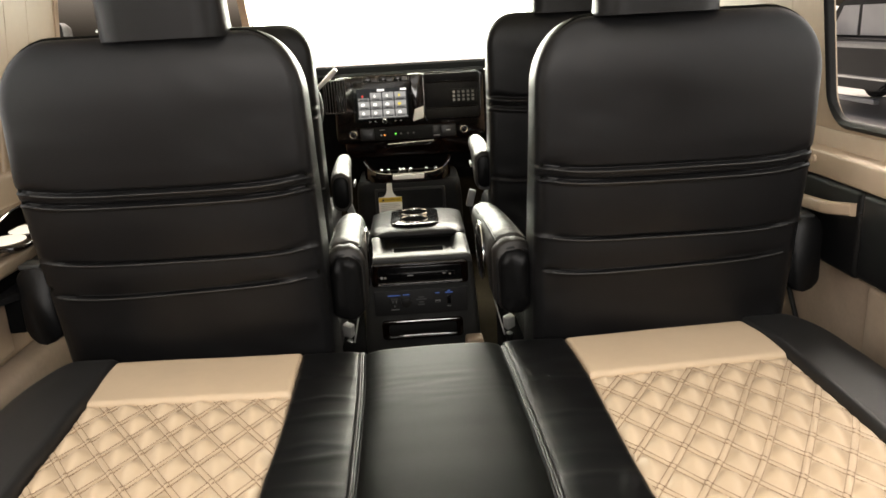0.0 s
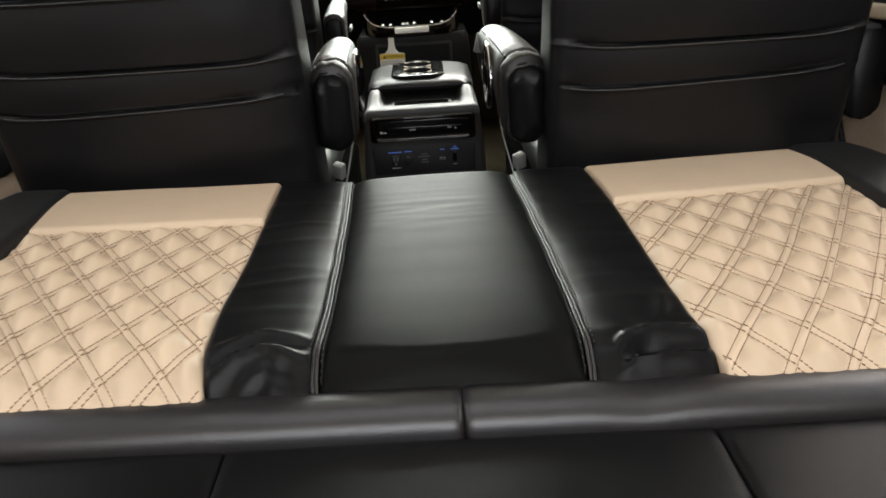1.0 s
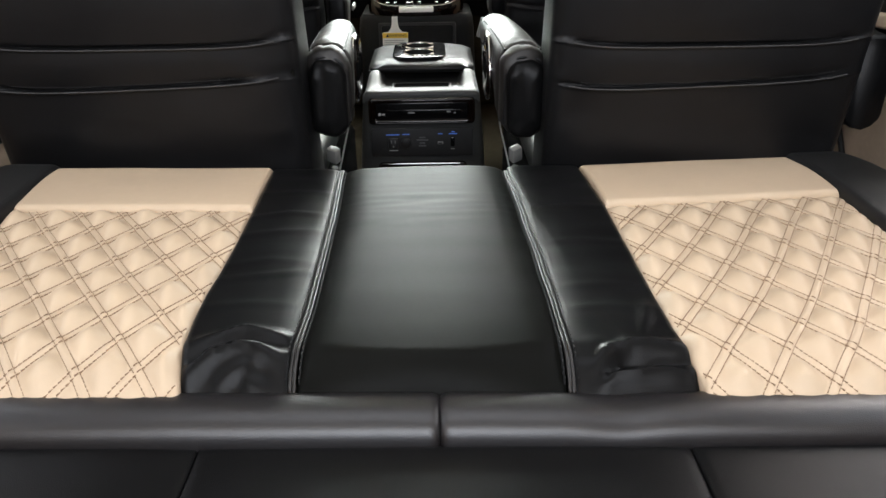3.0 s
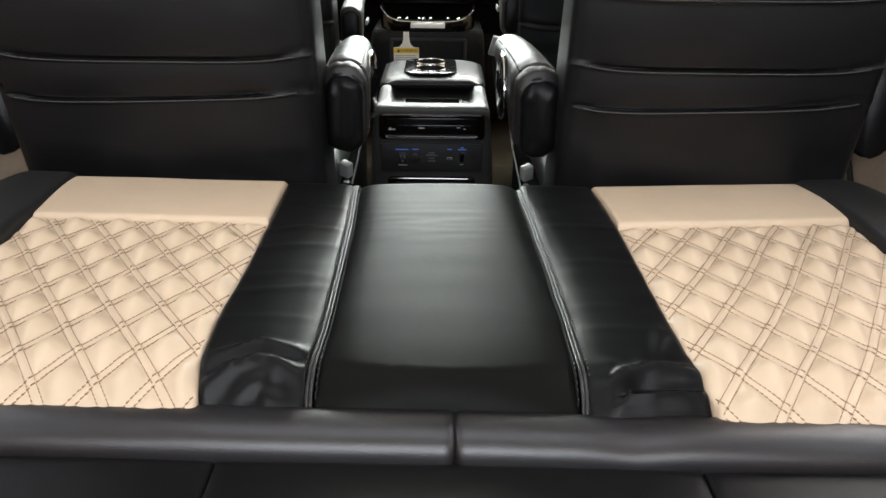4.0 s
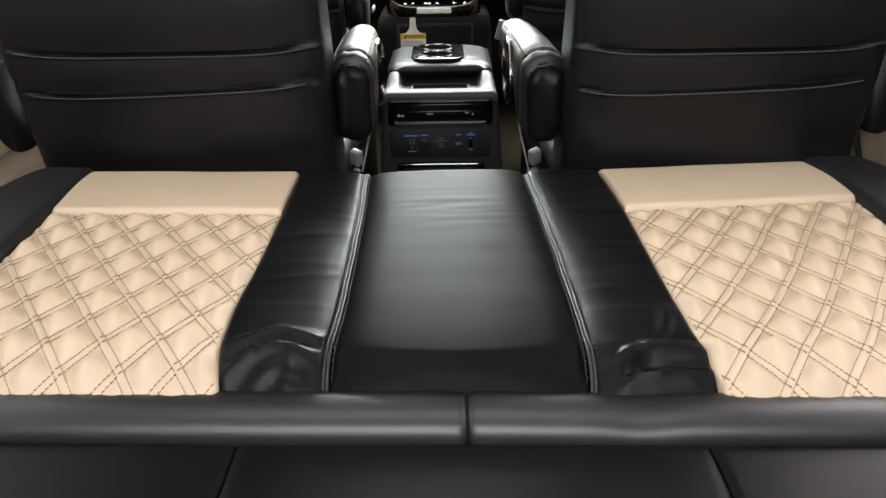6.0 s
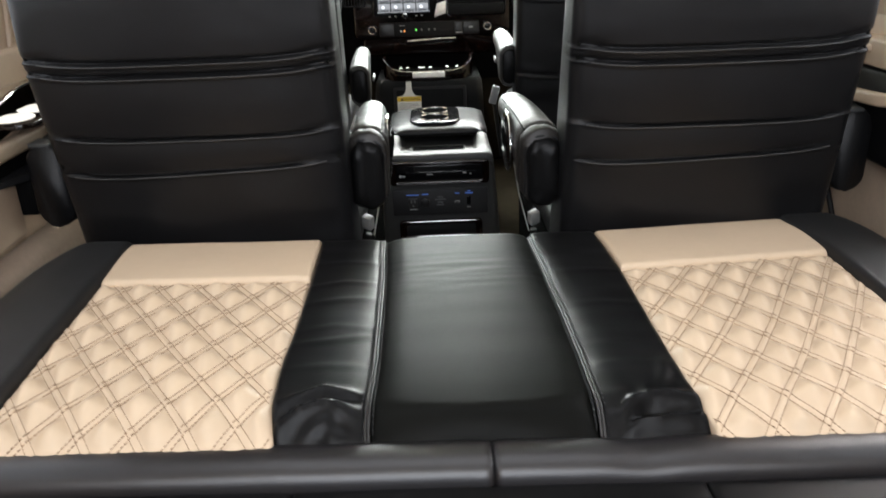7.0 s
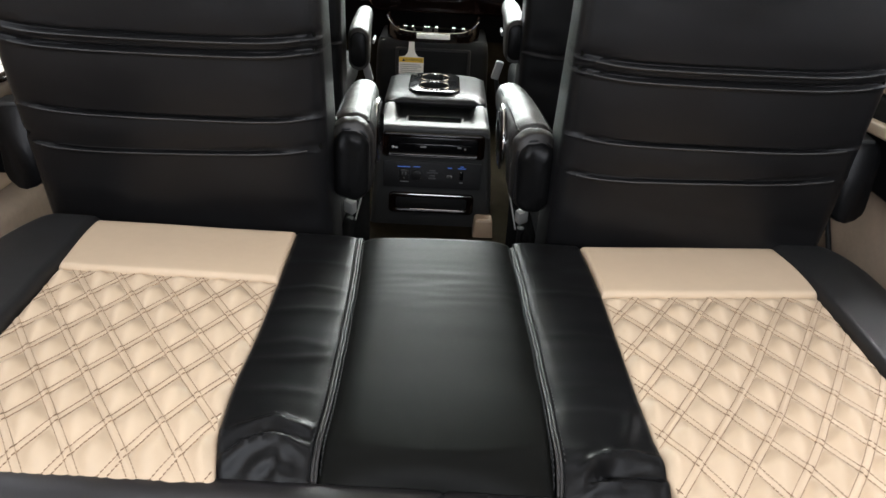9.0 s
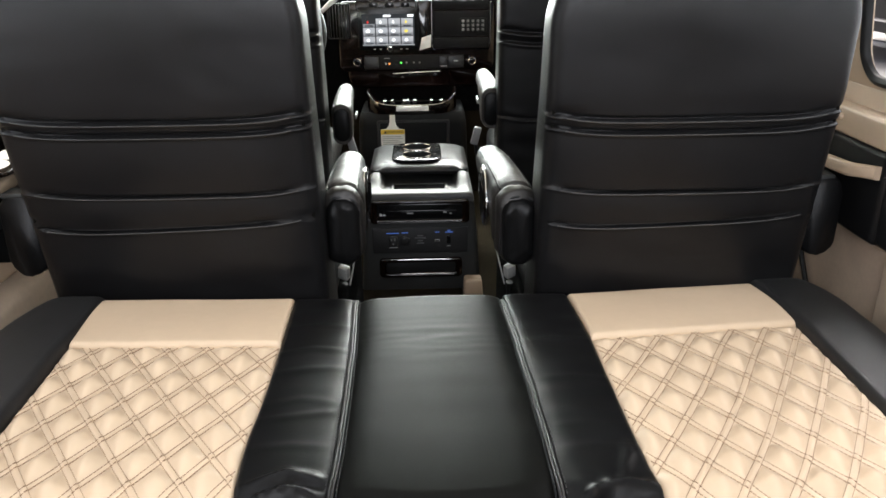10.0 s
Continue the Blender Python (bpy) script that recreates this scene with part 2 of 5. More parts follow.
def disc(bm, c, axis, r, depth, n=24, soft=0.001):
    axis = Vector(axis).normalized()
    u = axis.orthogonal().normalized()
    v = axis.cross(u)
    return plate(bm, oval(r, r, n), c, u, v, depth, soft)


def ringed(bm, c, axis, r_out, r_in, depth, n=24, soft=0.001):
    axis = Vector(axis).normalized()
    u = axis.orthogonal().normalized()
    v = axis.cross(u)
    return rim_plate(bm, oval(r_out, r_out, n), oval(r_in, r_in, n), c, u, v, depth, soft)


def curve(f, x):
    """Linear interpolation through (x, value) pairs, eased."""
    if x <= f[0][0]:
        return f[0][1]
    for (a, va), (b, vb) in zip(f, f[1:]):
        if x <= b:
            s = (x - a) / (b - a)
            return va + (vb - va) * s * s * (3 - 2 * s)
    return f[-1][1]


def straight(f, x):
    if x <= f[0][0]:
        return f[0][1]
    for (a, va), (b, vb) in zip(f, f[1:]):
        if x <= b:
            return va + (vb - va) * (x - a) / (b - a)
    return f[-1][1]


def n3(x, y, z=0.0):
    return noise.noise(Vector((x, y, z)))

# ---- the van's shell ----
CX, HALF = 0.03, 0.89          # middle and half width inside
SILL = 0.845                   # height below which the walls stand upright
LEANIN = 0.12                  # how far the upper walls lean in, per metre of height


def wall_x(side, z):
    return CX + side * (HALF - LEANIN * max(0.0, z - SILL))


def upper_panel(side, y0, y1, z0, z1, hole=None, r=0.06, thick=0.02):
    """A stretch of the leaning upper wall, with a rounded window opening (y0, y1, z0, z1) through it."""
    bm = bmesh.new()
    k = 8

    def at(y, z, d):
        return Vector((wall_x(side, z) + side * d, y, z))
    if hole is None:
        loft(bm, [[at(y0, z0, d), at(y1, z0, d), at(y1, z1, d), at(y0, z1, d)] for d in (0, thick)])
        return bm
    hy0, hy1, hz0, hz1 = hole
    inner = shift(rrect(hy1 - hy0, hz1 - hz0, r, k), (hy0 + hy1) / 2, (hz0 + hz1) / 2)
    outer = []
    for i, corner in enumerate(((y1, z1), (y0, z1), (y0, z0), (y1, z0))):
        outer += [corner] * (k + 1)
    for i in range(4):            # spread the doubled corner points along the outer edges
        for j in range(k + 1):
            q = i * (k + 1) + j
            py, pz = inner[q]
            cy, cz = outer[q]
            half = k / 2
            if (i % 2 == 0) == (j < half):
                outer[q] = (cy, cz if j == half else (cz if abs(j - half) < 1e-6 else cz + (pz - cz) * abs(j - half) / half))
            else:
                outer[q] = (cy + (py - cy) * abs(j - half) / half, cz)
    rings = [[at(*p, 0) for p in outer], [at(*p, thick) for p in outer], [at(*p, thick) for p in inner], [at(*p, 0) for p in inner]]
    loft(bm, rings, wrap=True)
    bmesh.ops.remove_doubles(bm, verts=bm.verts[:], dist=1e-5)
    return bm


def pane(side, hole, d, grow=0.004):
    y0, y1, z0, z1 = hole
    bm = bmesh.new()
    loft(bm, [[Vector((wall_x(side, z) + side * e, y, z)) for y, z in ((y0 - grow, z0 - grow), (y1 + grow, z0 - grow), (y1 + grow, z1 + grow), (y0 - grow, z1 + grow))]
              for e in (d, d + 0.005)])
    return bm


def gasket(side, hole, r, wide=0.007):
    y0, y1, z0, z1 = hole
    bm = bmesh.new()
    outer = shift(rrect(y1 - y0, z1 - z0, r, 8), (y0 + y1) / 2, (z0 + z1) / 2)
    rings = []
    for inset, d in ((-0.004, 0.010), (-0.004, -0.004), (0.004, -0.009), (wide - 0.003, -0.006), (wide, -0.002), (wide, 0.010)):
        rings.append([Vector((wall_x(side, z) + side * d, y, z)) for y, z in grown(outer, inset)])
    loft(bm, rings, wrap=True)
    return bm


floor = solo("floor", box(-1.0, 1.06, -0.75, 4.1, -0.06, 0.0, r=0.004), CARPET, "brown carpeted van floor", "floor", "structure")
ceiling = solo("ceiling", box(-0.86, 0.92, -0.75, 3.55, 1.66, 1.72, r=0.02), HEADLINER, "beige fabric headliner of the van", "ceiling", "structure")
ROOF = 1.665
REAR_HOLES = {-1: (0.30, 1.665, 0.862, 1.44), 1: (0.30, 1.658, 0.856, 1.44)}
FRONT_HOLES = {-1: (2.04, 3.30, 0.92, 1.46), 1: (2.30, 3.30, 0.92, 1.46)}
for side, word in ((-1, "left"), (1, "right")):
    REAR_HOLE, FRONT_HOLE = REAR_HOLES[side], FRONT_HOLES[side]
    split = 1.90 if side < 0 else 2.20
    sw = thing(f"wall_{word}", (wall_x(side, 0), 1.6, 0), "tan trimmed side wall of the van", "wall", kind="structure")
    a, b = sorted((wall_x(side, 0), wall_x(side, 0) + side * 0.06))
    part("lower_panel", box(a, b, -0.75, 4.05, 0.0, SILL, r=0.003), TRIM, sw)
    part("window_panel", upper_panel(side, -0.75, 1.80, SILL, ROOF, REAR_HOLE, 0.07), TRIM, sw, "smooth tan plastic window surround", sharp=25)
    part("pillar_panel", upper_panel(side, 1.802, split, SILL, ROOF), TRIM, sw, "smooth tan plastic pillar", sharp=25)
    part("door_panel", upper_panel(side, split + 0.002, 3.45, SILL, ROOF, FRONT_HOLE, 0.08), TRIM, sw, "tan front door surround", sharp=25)
    wn_ob = thing(f"window_{'1' if side < 0 else '2'}", (wall_x(side, 1.1), 0.95, 0.865), "large side window looking out on parked trucks", "window", kind="structure")
    if side < 0:
        part("gasket", gasket(side, REAR_HOLE, 0.07, 0.0045), TRIM, wn_ob, "slim tan window bead")
    else:
        part("gasket", gasket(side, REAR_HOLE, 0.07, 0.013), RUBBER, wn_ob, "thick black rubber gasket")
    p = part("pane", pane(side, REAR_HOLE, 0.004, -0.007), GLASS, wn_ob)
    p.visible_shadow = False
    wf = thing(f"window_{'3' if side < 0 else '4'}", (wall_x(side, 1.1), 2.8, 0.92), "front door window in a black gasket", "window", kind="structure")
    part("gasket", gasket(side, FRONT_HOLE, 0.08, 0.012), TRIM if side < 0 else RUBBER, wf)
    p = part("pane", pane(side, FRONT_HOLE, 0.012, -0.008), CLEAR, wf)
    p.visible_shadow = False

# rear frame round the open back doors
rear = thing("wall_rear", (CX, -0.75, 0), "tan frame round the open rear doorway", "wall", kind="structure")
part("header", box(-0.80, 0.86, -0.80, -0.745, 1.645, 1.70, r=0.01), TRIM, rear)
part("post", box(-0.93, -0.76, -0.80, -0.745, 0.0, 1.70, r=0.01), TRIM, rear)
part("post", box(0.82, 0.99, -0.80, -0.745, 0.0, 1.70, r=0.01), TRIM, rear)

# windshield between the pillars
W0, W1 = (4.22, 0.91), (3.47, 1.62)


def on_glass(x, s, d=0.0):
    y, z = W0[0] + (W1[0] - W0[0]) * s, W0[1] + (W1[1] - W0[1]) * s
    return Vector((x, y + d * 0.69, z + d * 0.72))


ws = thing("windshield", (CX, 4.2, 0.9), "wide bright windshield above the dashboard", "window", kind="structure")
bm = bmesh.new()
loft(bm, [[on_glass(-0.78, 0.02, d), on_glass(0.82, 0.02, d), on_glass(0.74, 0.97, d), on_glass(-0.70, 0.97, d)] for d in (0, 0.006)])
p = part("pane", bm, CLEAR, ws)
p.visible_shadow = False
for s in (-1, 1):
    bm = bmesh.new()
    loft(bm, [[on_glass(CX + s * (0.79 - 0.08 * q) + a, q, b) for a, b in ((-0.035, -0.02), (0.05 if s > 0 else 0.0, -0.02), (0.05 if s > 0 else 0.0, 0.03), (-0.035, 0.03))] for q in (0, 0.5, 1)])
    part("pillar", bm, TRIM, ws)
bm = bmesh.new()
loft(bm, [[on_glass(x, q, b) for q, b in ((0.97, -0.03), (1.06, -0.03), (1.06, 0.04), (0.97, 0.02))] for x in (-0.74, CX, 0.80)])
part("header", bm, TRIM, ws)

part("cowl", box(-0.74, 0.80, 4.235, 4.40, 0.5, 0.908, r=0.01), MATTE_BLACK, ws, "matt black cowl below the glass")

# side trim, right: window ledge, black padded panel, tan pull handle, lower cover
XR = wall_x(1, 0)
tr = thing("side_trim", (XR, 1.2, 0.4), "tan window ledge over a black padded side panel", "side trim", kind="structure")
part("ledge", box(XR - 0.045, XR + 0.002, -0.2, 2.15, 0.755, 0.808, r=0.006, seg=3), TRIM, tr, "tan plastic ledge with a softened edge")
bm = bmesh.new()
disc(bm, (XR - 0.044, 1.625, 0.788), (-1, 0, 0.15), 0.008, 0.008, 16, 0.003)
part("screw_cap", bm, TRIM, tr)
part("padded_panel", box(XR - 0.035, XR + 0.002, 1.462, 2.15, 0.570, 0.752, r=0.014, seg=4), LEATHER, tr, "black leather padded panel")
part("padded_panel", box(XR - 0.037, XR + 0.002, -0.2, 1.458, 0.577, 0.752, r=0.014, seg=4), LEATHER, tr, "black leather padded panel")
bm = bmesh.new()
tube(bm, [(XR - 0.03, y, 0.70 + 0.004 * math.sin(y * 14)) for y in np.linspace(1.0, 2.1, 20)], 0.0025)
part("seam", bm, BLACK_THREAD, tr)
hd = bmesh.new()
rings = []
for i in range(15):
    s = i / 14
    y = 1.475 + 0.29 * s
    out = XR - 0.034 - 0.035 * min(1, math.sin(math.pi * min(max(s, 0.02), 0.98)) * 2.2)
    rings.append(place(rrect(0.018, 0.026, 0.006, 3), (out, y, 0.712 - 0.02 * s), X, Z))
loft(hd, rings)
part("pull_handle", hd, TRIM, tr, "tan plastic pull handle")
part("lower_cover", box(XR - 0.012, XR + 0.002, 1.43, 2.6, 0.02, 0.565, r=0.004), FABRIC, tr)
part("lower_cover", box(XR - 0.028, XR + 0.002, -0.2, 1.425, 0.02, 0.573, r=0.010, seg=3), FABRIC, tr)
bm = bmesh.new()
tube(bm, [(XR - 0.02, 1.86 - 0.30 * s, 0.62 - 0.40 * s) for s in np.linspace(0.35, 1, 9)], 0.006)
part("belt_guide", bm, RUBBER, tr, "black strap running down the wall")

# side trim, left: burl panel with dishes, tan rail, black ledge, lower cover
XL = wall_x(-1, 0)
tl = thing("side_trim", (XL, 1.2, 0.4), "tan side panel with glossy burl inlay and black ledge", "side trim", kind="structure")
wood_loop = [(1.465, 0.642), (1.60, 0.670), (1.78, 0.698), (2.10, 0.700), (2.10, 0.762), (1.80, 0.762), (1.70, 0.757), (1.62, 0.742), (1.55, 0.712), (1.50, 0.676)]
bm = bmesh.new()
plate(bm, [(-y, z) for y, z in wood_loop][::-1], (XL, 0, 0), -Y, Z, 0.014, 0.006)
burl = part("burl_inlay", bm, WOOD, tl, "high-gloss dark burl wood inlay", sharp=60)
bm = bmesh.new()
plate(bm, shift(rrect(0.100, 0.36, 0.03), 0, 0), (XL + 0.036, 1.755, 0.704), X, Y, 0.010, 0.004)
shelf = part("cup_shelf", bm, WOOD, tl, "glossy dark burl cup shelf", sharp=60)
# no lamps: glowing discs stand for bright reflections in the cup dishes
for cx2, cy in ((XL + 0.030, 1.640), (XL + 0.030, 1.738)):
    bm = bmesh.new()
    plate(bm, oval(0.038, 0.044, 30), (cx2, cy - 0.006, 0.713), X, Y, 0.004, 0.002)
    part("dish_reflection", bm, DISH_GLOW, shelf, "round cup dish glowing for its bright reflection")
bm = bmesh.new()
tube(bm, [(XL + 0.014, y, z + 0.002) for y, z in ((1.465, 0.646), (1.545, 0.712), (1.62, 0.744), (1.70, 0.760), (1.80, 0.765), (2.1, 0.765))], 0.0025)
part("bright_edge", bm, CHROME, burl)
part("rail", box(XL - 0.002, XL + 0.03, 1.0, 2.15, 0.640, 0.676, r=0.010, seg=3), TRIM, tl)
bm = bmesh.new()
plate(bm, [(0.0, 1.487), (0.060, 1.595), (0.060, 2.15), (0.0, 2.15)], (XL, 0, 0.598), X, Y, 0.012, 0.004)
part("black_ledge", bm, PLASTIC, tl, "black plastic ledge tapering to a tip", sharp=50)
part("ledge_backing", box(XL - 0.002, XL + 0.014, 1.50, 2.15, 0.606, 0.640, r=0.004), MATTE_BLACK, tl)
part("ledge_end", box(XL + 0.004, XL + 0.056, 1.595, 1.66, 0.520, 0.597, r=0.008, seg=3), MATTE_BLACK, tl)
part("upper_cover", box(XL - 0.002, XL + 0.022, -0.2, 1.60, 0.478, 0.597, r=0.02, seg=4), TRIM, tl)
part("lower_cover", box(XL - 0.002, XL + 0.075, -0.2, 1.9, 0.02, 0.474, r=0.03, seg=4), FABRIC, tl, "tan fabric lower cover")

part("sill_roll", box(XL - 0.002, XL + 0.020, -0.2, 1.95, 0.772, 0.842, r=0.0105, seg=4), TRIM, tl, "rounded tan sill below the window")

# unseen glowing panel, added in the headliner to light bed and roll
cl = thing("overhead_fill_panel", (0.05, 0.86, 1.66), "unseen white fill panel added in a slim beige frame", "ceiling light")
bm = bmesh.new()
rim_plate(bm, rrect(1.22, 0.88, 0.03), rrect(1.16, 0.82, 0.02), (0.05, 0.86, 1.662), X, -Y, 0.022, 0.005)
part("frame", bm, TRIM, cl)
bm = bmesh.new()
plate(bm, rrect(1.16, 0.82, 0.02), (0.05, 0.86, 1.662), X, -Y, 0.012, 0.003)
part("diffuser", bm, FILL_GLOW, cl, "glowing face of the added fill panel")

# vertical bead beside each rear window
for side in (-1,):
    bm = bmesh.new()
    y = REAR_HOLES[side][1] + 0.075
    tube(bm, [(wall_x(side, z) - side * 0.002, y - 0.01 * math.exp(-((z - 0.80) / 0.05) ** 2), z) for z in np.linspace(0.835, 1.60, 16)], 0.006, 8)
    part("bead", bm, TRIM, tl if side < 0 else tr)

# ---- sofa folded into a bed ----
SX = 0.0525                     # its middle
sofa = thing("sofa_bed", (SX, 0.7, 0.0), "black and tan leather sofa folded flat into a bed", "sofa bed")


def spaced(a, b, step, edge):
    """Even steps, closer together near both ends."""
    n = max(4, int((b - a) / step))
    mid = list(np.linspace(a, b, n + 1))
    fine = [a + edge * q for q in (0.04, 0.12, 0.25, 0.45, 0.7)] + [b - edge * q for q in (0.04, 0.12, 0.25, 0.45, 0.7)]
    return sorted(set([round(v, 5) for v in mid + fine]))


def patch(xl, xr, y0, y1, zf, step=0.006, radii=(0.01, 0.01, 0.01, 0.01), skirt=0.04, corner=None, deep=None, ease=(1, 1, 1, 1), lean=0.0):
    """A padded panel: its top follows zf(x, y), its edges (left, right, near, far) roll down by their radii."""
    rl, rr, rn, rf = radii
    bm = bmesh.new()
    ys = spaced(y0, y1, step, max(rn, rf))
    wide = xr((y0 + y1) / 2) - xl((y0 + y1) / 2)
    ss = [v / wide for v in spaced(0, wide, step, max(rl, rr))]
    ss[0], ss[-1] = 0.0, 1.0

    def fall(d, r):
        if d >= r or r <= 0:
            return 0.0
        q = 1 - d / r
        return r * (1 - math.sqrt(max(0.0, 1 - q * q)))
    rows = []
    for y in ys:
        row = []
        a, b = xl(y), xr(y)
        if corner:
            a, b = corner(y, a, b)
        for s in ss:
            x = a + (b - a) * s
            z = zf(x, y) - ease[0] * fall(x - a, rl) - ease[1] * fall(b - x, rr) - ease[2] * fall(y - y0, rn) - ease[3] * fall(y1 - y, rf)
            row.append(bm.verts.new((x, y + lean * (x - SX) * max(0.0, y - y0) / (y1 - y0), z)))
        rows.append(row)
    for p, q in zip(rows, rows[1:]):
        for i in range(len(p) - 1):
            bm.faces.new((p[i], p[i + 1], q[i + 1], q[i]))
    border = rows[0] + [r[-1] for r in rows[1:]] + rows[-1][-2::-1] + [r[0] for r in rows[-2:0:-1]]
    low = [bm.verts.new((v.co.x, v.co.y, v.co.z - skirt if deep is None else min(deep, v.co.z - 0.01))) for v in border]
    for i in range(len(border)):
        j = (i + 1) % len(border)
        bm.faces.new((border[i], border[j], low[j], low[i]))
    bm.faces.new(low)
    return bm


NEAR, FAR = 0.842, 1.425


def ridge(x, y, pts, high, wide):
    """A fold along a line of points."""
    best, along = 9.0, 0.0
    p = Vector((x, y))
    n = len(pts) - 1
    for i in range(n):
        a, b = Vector(pts[i]), Vector(pts[i + 1])
        d = b - a
        s = max(0.0, min(1.0, (p - a).dot(d) / d.length_squared))
        q = (p - a - d * s).length
        if q < best:
            best, along = q, (i + s) / n
    return high * math.exp(-(best / wide) ** 2) * math.sin(math.pi * (0.12 + 0.76 * along))


def bed_z(x, y):
    """The bed's general height: flat, sinking towards the roll."""
    sink = max(0.0, (0.888 - y) / 0.046)
    return 0.512 - 0.021 * min(sink, 1.6) ** 2.0 - 0.004 * max(0.0, (y - 1.2) / 0.2)


# edge lines of the panels, from the near end to the far end
def inner_r(y):
    return straight(((0.82, 0.325), (0.86, 0.3195), (0.91, 0.3145), (1.0, 0.312), (1.15, 0.311), (1.25, 0.311), (1.35, 0.307), (1.42, 0.302)), y)


def inner_l(y):
    return straight(((0.82, -0.184), (0.88, -0.195), (0.93, -0.1985), (0.99, -0.1995), (1.05, -0.197), (1.14, -0.1965), (1.24, -0.1985), (1.42, -0.203)), y)


def outer_r(y):
    return curve(((0.84, 0.668), (1.02, 0.677), (1.25, 0.676), (1.42, 0.664)), y)


def outer_l(y):
    return curve(((0.84, -0.524), (1.10, -0.533), (1.23, -0.538), (1.42, -0.548)), y)


def cord_l(y):
    return curve(((0.84, -0.080), (0.96, -0.077), (1.06, -0.078), (1.17, -0.080), (1.43, -0.089)), y)


def cord_r(y):
    return curve(((0.84, 0.196), (0.95, 0.195), (1.07, 0.192), (1.21, 0.187), (1.43, 0.179)), y)


STRIP = 1.232                   # seam between the plain strip and the quilting


def askew(x, y):
    """How far one seat's far part is pushed forwards."""
    q = max(0.0, min(1.0, (y - 0.88) / 0.36))
    return (0.015 + 0.12 * (x - 0.31)) * q * q * (3 - 2 * q)


# the diamonds' lattice on each side: a crossing, the step along the steep rows, the step across
LATTICE = {-1: ((-0.4942, 1.2098), (0.0328, -0.0448), (0.0600, 0.0035)), 1: ((0.3630, 1.2269), (-0.0326, -0.0442), (-0.0644, -0.0011))}


def quilt_point(side, u, v):
    (ox, oy), (ax, ay), (bx, by) = LATTICE[side]
    return ox + v * ax + u * (bx - ax), oy + v * ay + u * (by - ay)


def quilt_uv(x, y, side, seed):
    """Numbers of the two crossing rows of seams, whole on a seam."""
    (ox, oy), (ax, ay), (bx, by) = LATTICE[side]
    px = x + 0.0022 * n3(x * 8, y * 8, seed) + 0.0006 * n3(x * 25, y * 25, seed) - ox
    py = y + 0.0022 * n3(x * 8 + 9, y * 8, seed) - oy
    det = ax * by - ay * bx
    a, b = (px * by - py * bx) / det, (ax * py - ay * px) / det
    return b, a + b


def skew(bm, side):
    """The far seam of one seat runs slightly askew."""
    if side > 0:
        for v in bm.verts:
            v.co.y += askew(v.co.x, v.co.y)
    return bm


def quilt_z(side, seed, xl, xr):
    def f(x, y):
        u, v = quilt_uv(x, y, side, seed)
        du, dv = abs(u - round(u)), abs(v - round(v))
        pu, pv = (max(0.0, min(1.0, (d - 0.10) / 0.40)) for d in (du, dv))
        puff = (math.sin(pu * math.pi / 2) * math.sin(pv * math.pi / 2)) ** 0.85
        edge = min(STRIP - y, y - NEAR + 0.03, x - xl(y) + 0.004, xr(y) - x + 0.004)
        edge = max(0.0, min(1.0, edge / 0.022))
        puff *= edge * edge * (3 - 2 * edge)
        size = 0.0122 * (1 + 0.18 * n3(math.floor(u) * 1.7, math.floor(v) * 2.3, seed))
        strap = 0.0018 * (math.cos(min(1.0, du / 0.1) * math.pi / 2) + math.cos(min(1.0, dv / 0.1) * math.pi / 2))
        low = 0.512 - bed_z(x, y)
        return 0.509 - min(low, 0.35 * low + 0.002) + size * puff + strap + 0.0006 * n3(x * 30, y * 30, seed)
    return f


def stitches(side, seed, xl, xr, zf):
    """Double rows of single dashes along both diagonals."""
    (ox, oy), (ax, ay), (bx, by) = LATTICE[side]
    verts, faces = [], []
    for fam in (0, 1):
        sx, sy = (ax, ay) if fam == 0 else (bx - ax, by - ay)
        length = math.hypot(sx, sy)
        dx, dy = sx / length, sy / length
        for line in range(-22, 26):
            for off in (-0.088, 0.088):
                q = -24.0
                while q < 26:
                    u, v = (line + off, q) if fam == 0 else (q, line + off)
                    q += 0.0055 / length
                    x, y = quilt_point(side, u, v)
                    if not (NEAR - 0.022 < y < STRIP - 0.002 and xl(y) + 0.003 < x < xr(y) - 0.003):
                        continue
                    for _ in range(2):
                        uu, vv = quilt_uv(x, y, side, seed)
                        x += (u - uu) * (bx - ax) + (v - vv) * ax
                        y += (u - uu) * (by - ay) + (v - vv) * ay
                    z = zf(x, y) + 0.0012
                    if side > 0:
                        y += askew(x, y)
                    nx, ny = -dy * 0.00042, dx * 0.00042
                    k = len(verts)
                    for px, py in ((x - dx * 0.0023, y - dy * 0.0023), (x + dx * 0.0023, y + dy * 0.0023)):
                        verts += [(px - nx, py - ny, z - 0.0018), (px + nx, py + ny, z - 0.0018), (px + nx * 0.5, py + ny * 0.5, z), (px - nx * 0.5, py - ny * 0.5, z)]
                    faces += [(k + i, k + (i + 1) % 4, k + 4 + (i + 1) % 4, k + 4 + i) for i in range(4)] + [(k + 3, k + 2, k + 1, k), (k + 4, k + 5, k + 6, k + 7)]
    me = bpy.data.meshes.new("stitching")
    base = BASE[sofa.name]
    me.from_pydata([(a - base.x, b - base.y, c - base.z) for a, b, c in verts], [], faces)
    me.materials.append(THREAD)
    o = new("stitching", me)
    o.parent = sofa
    tagged(o, "dark brown double diamond stitching", kind="stuff")
    BASE[o.name] = base
    return o


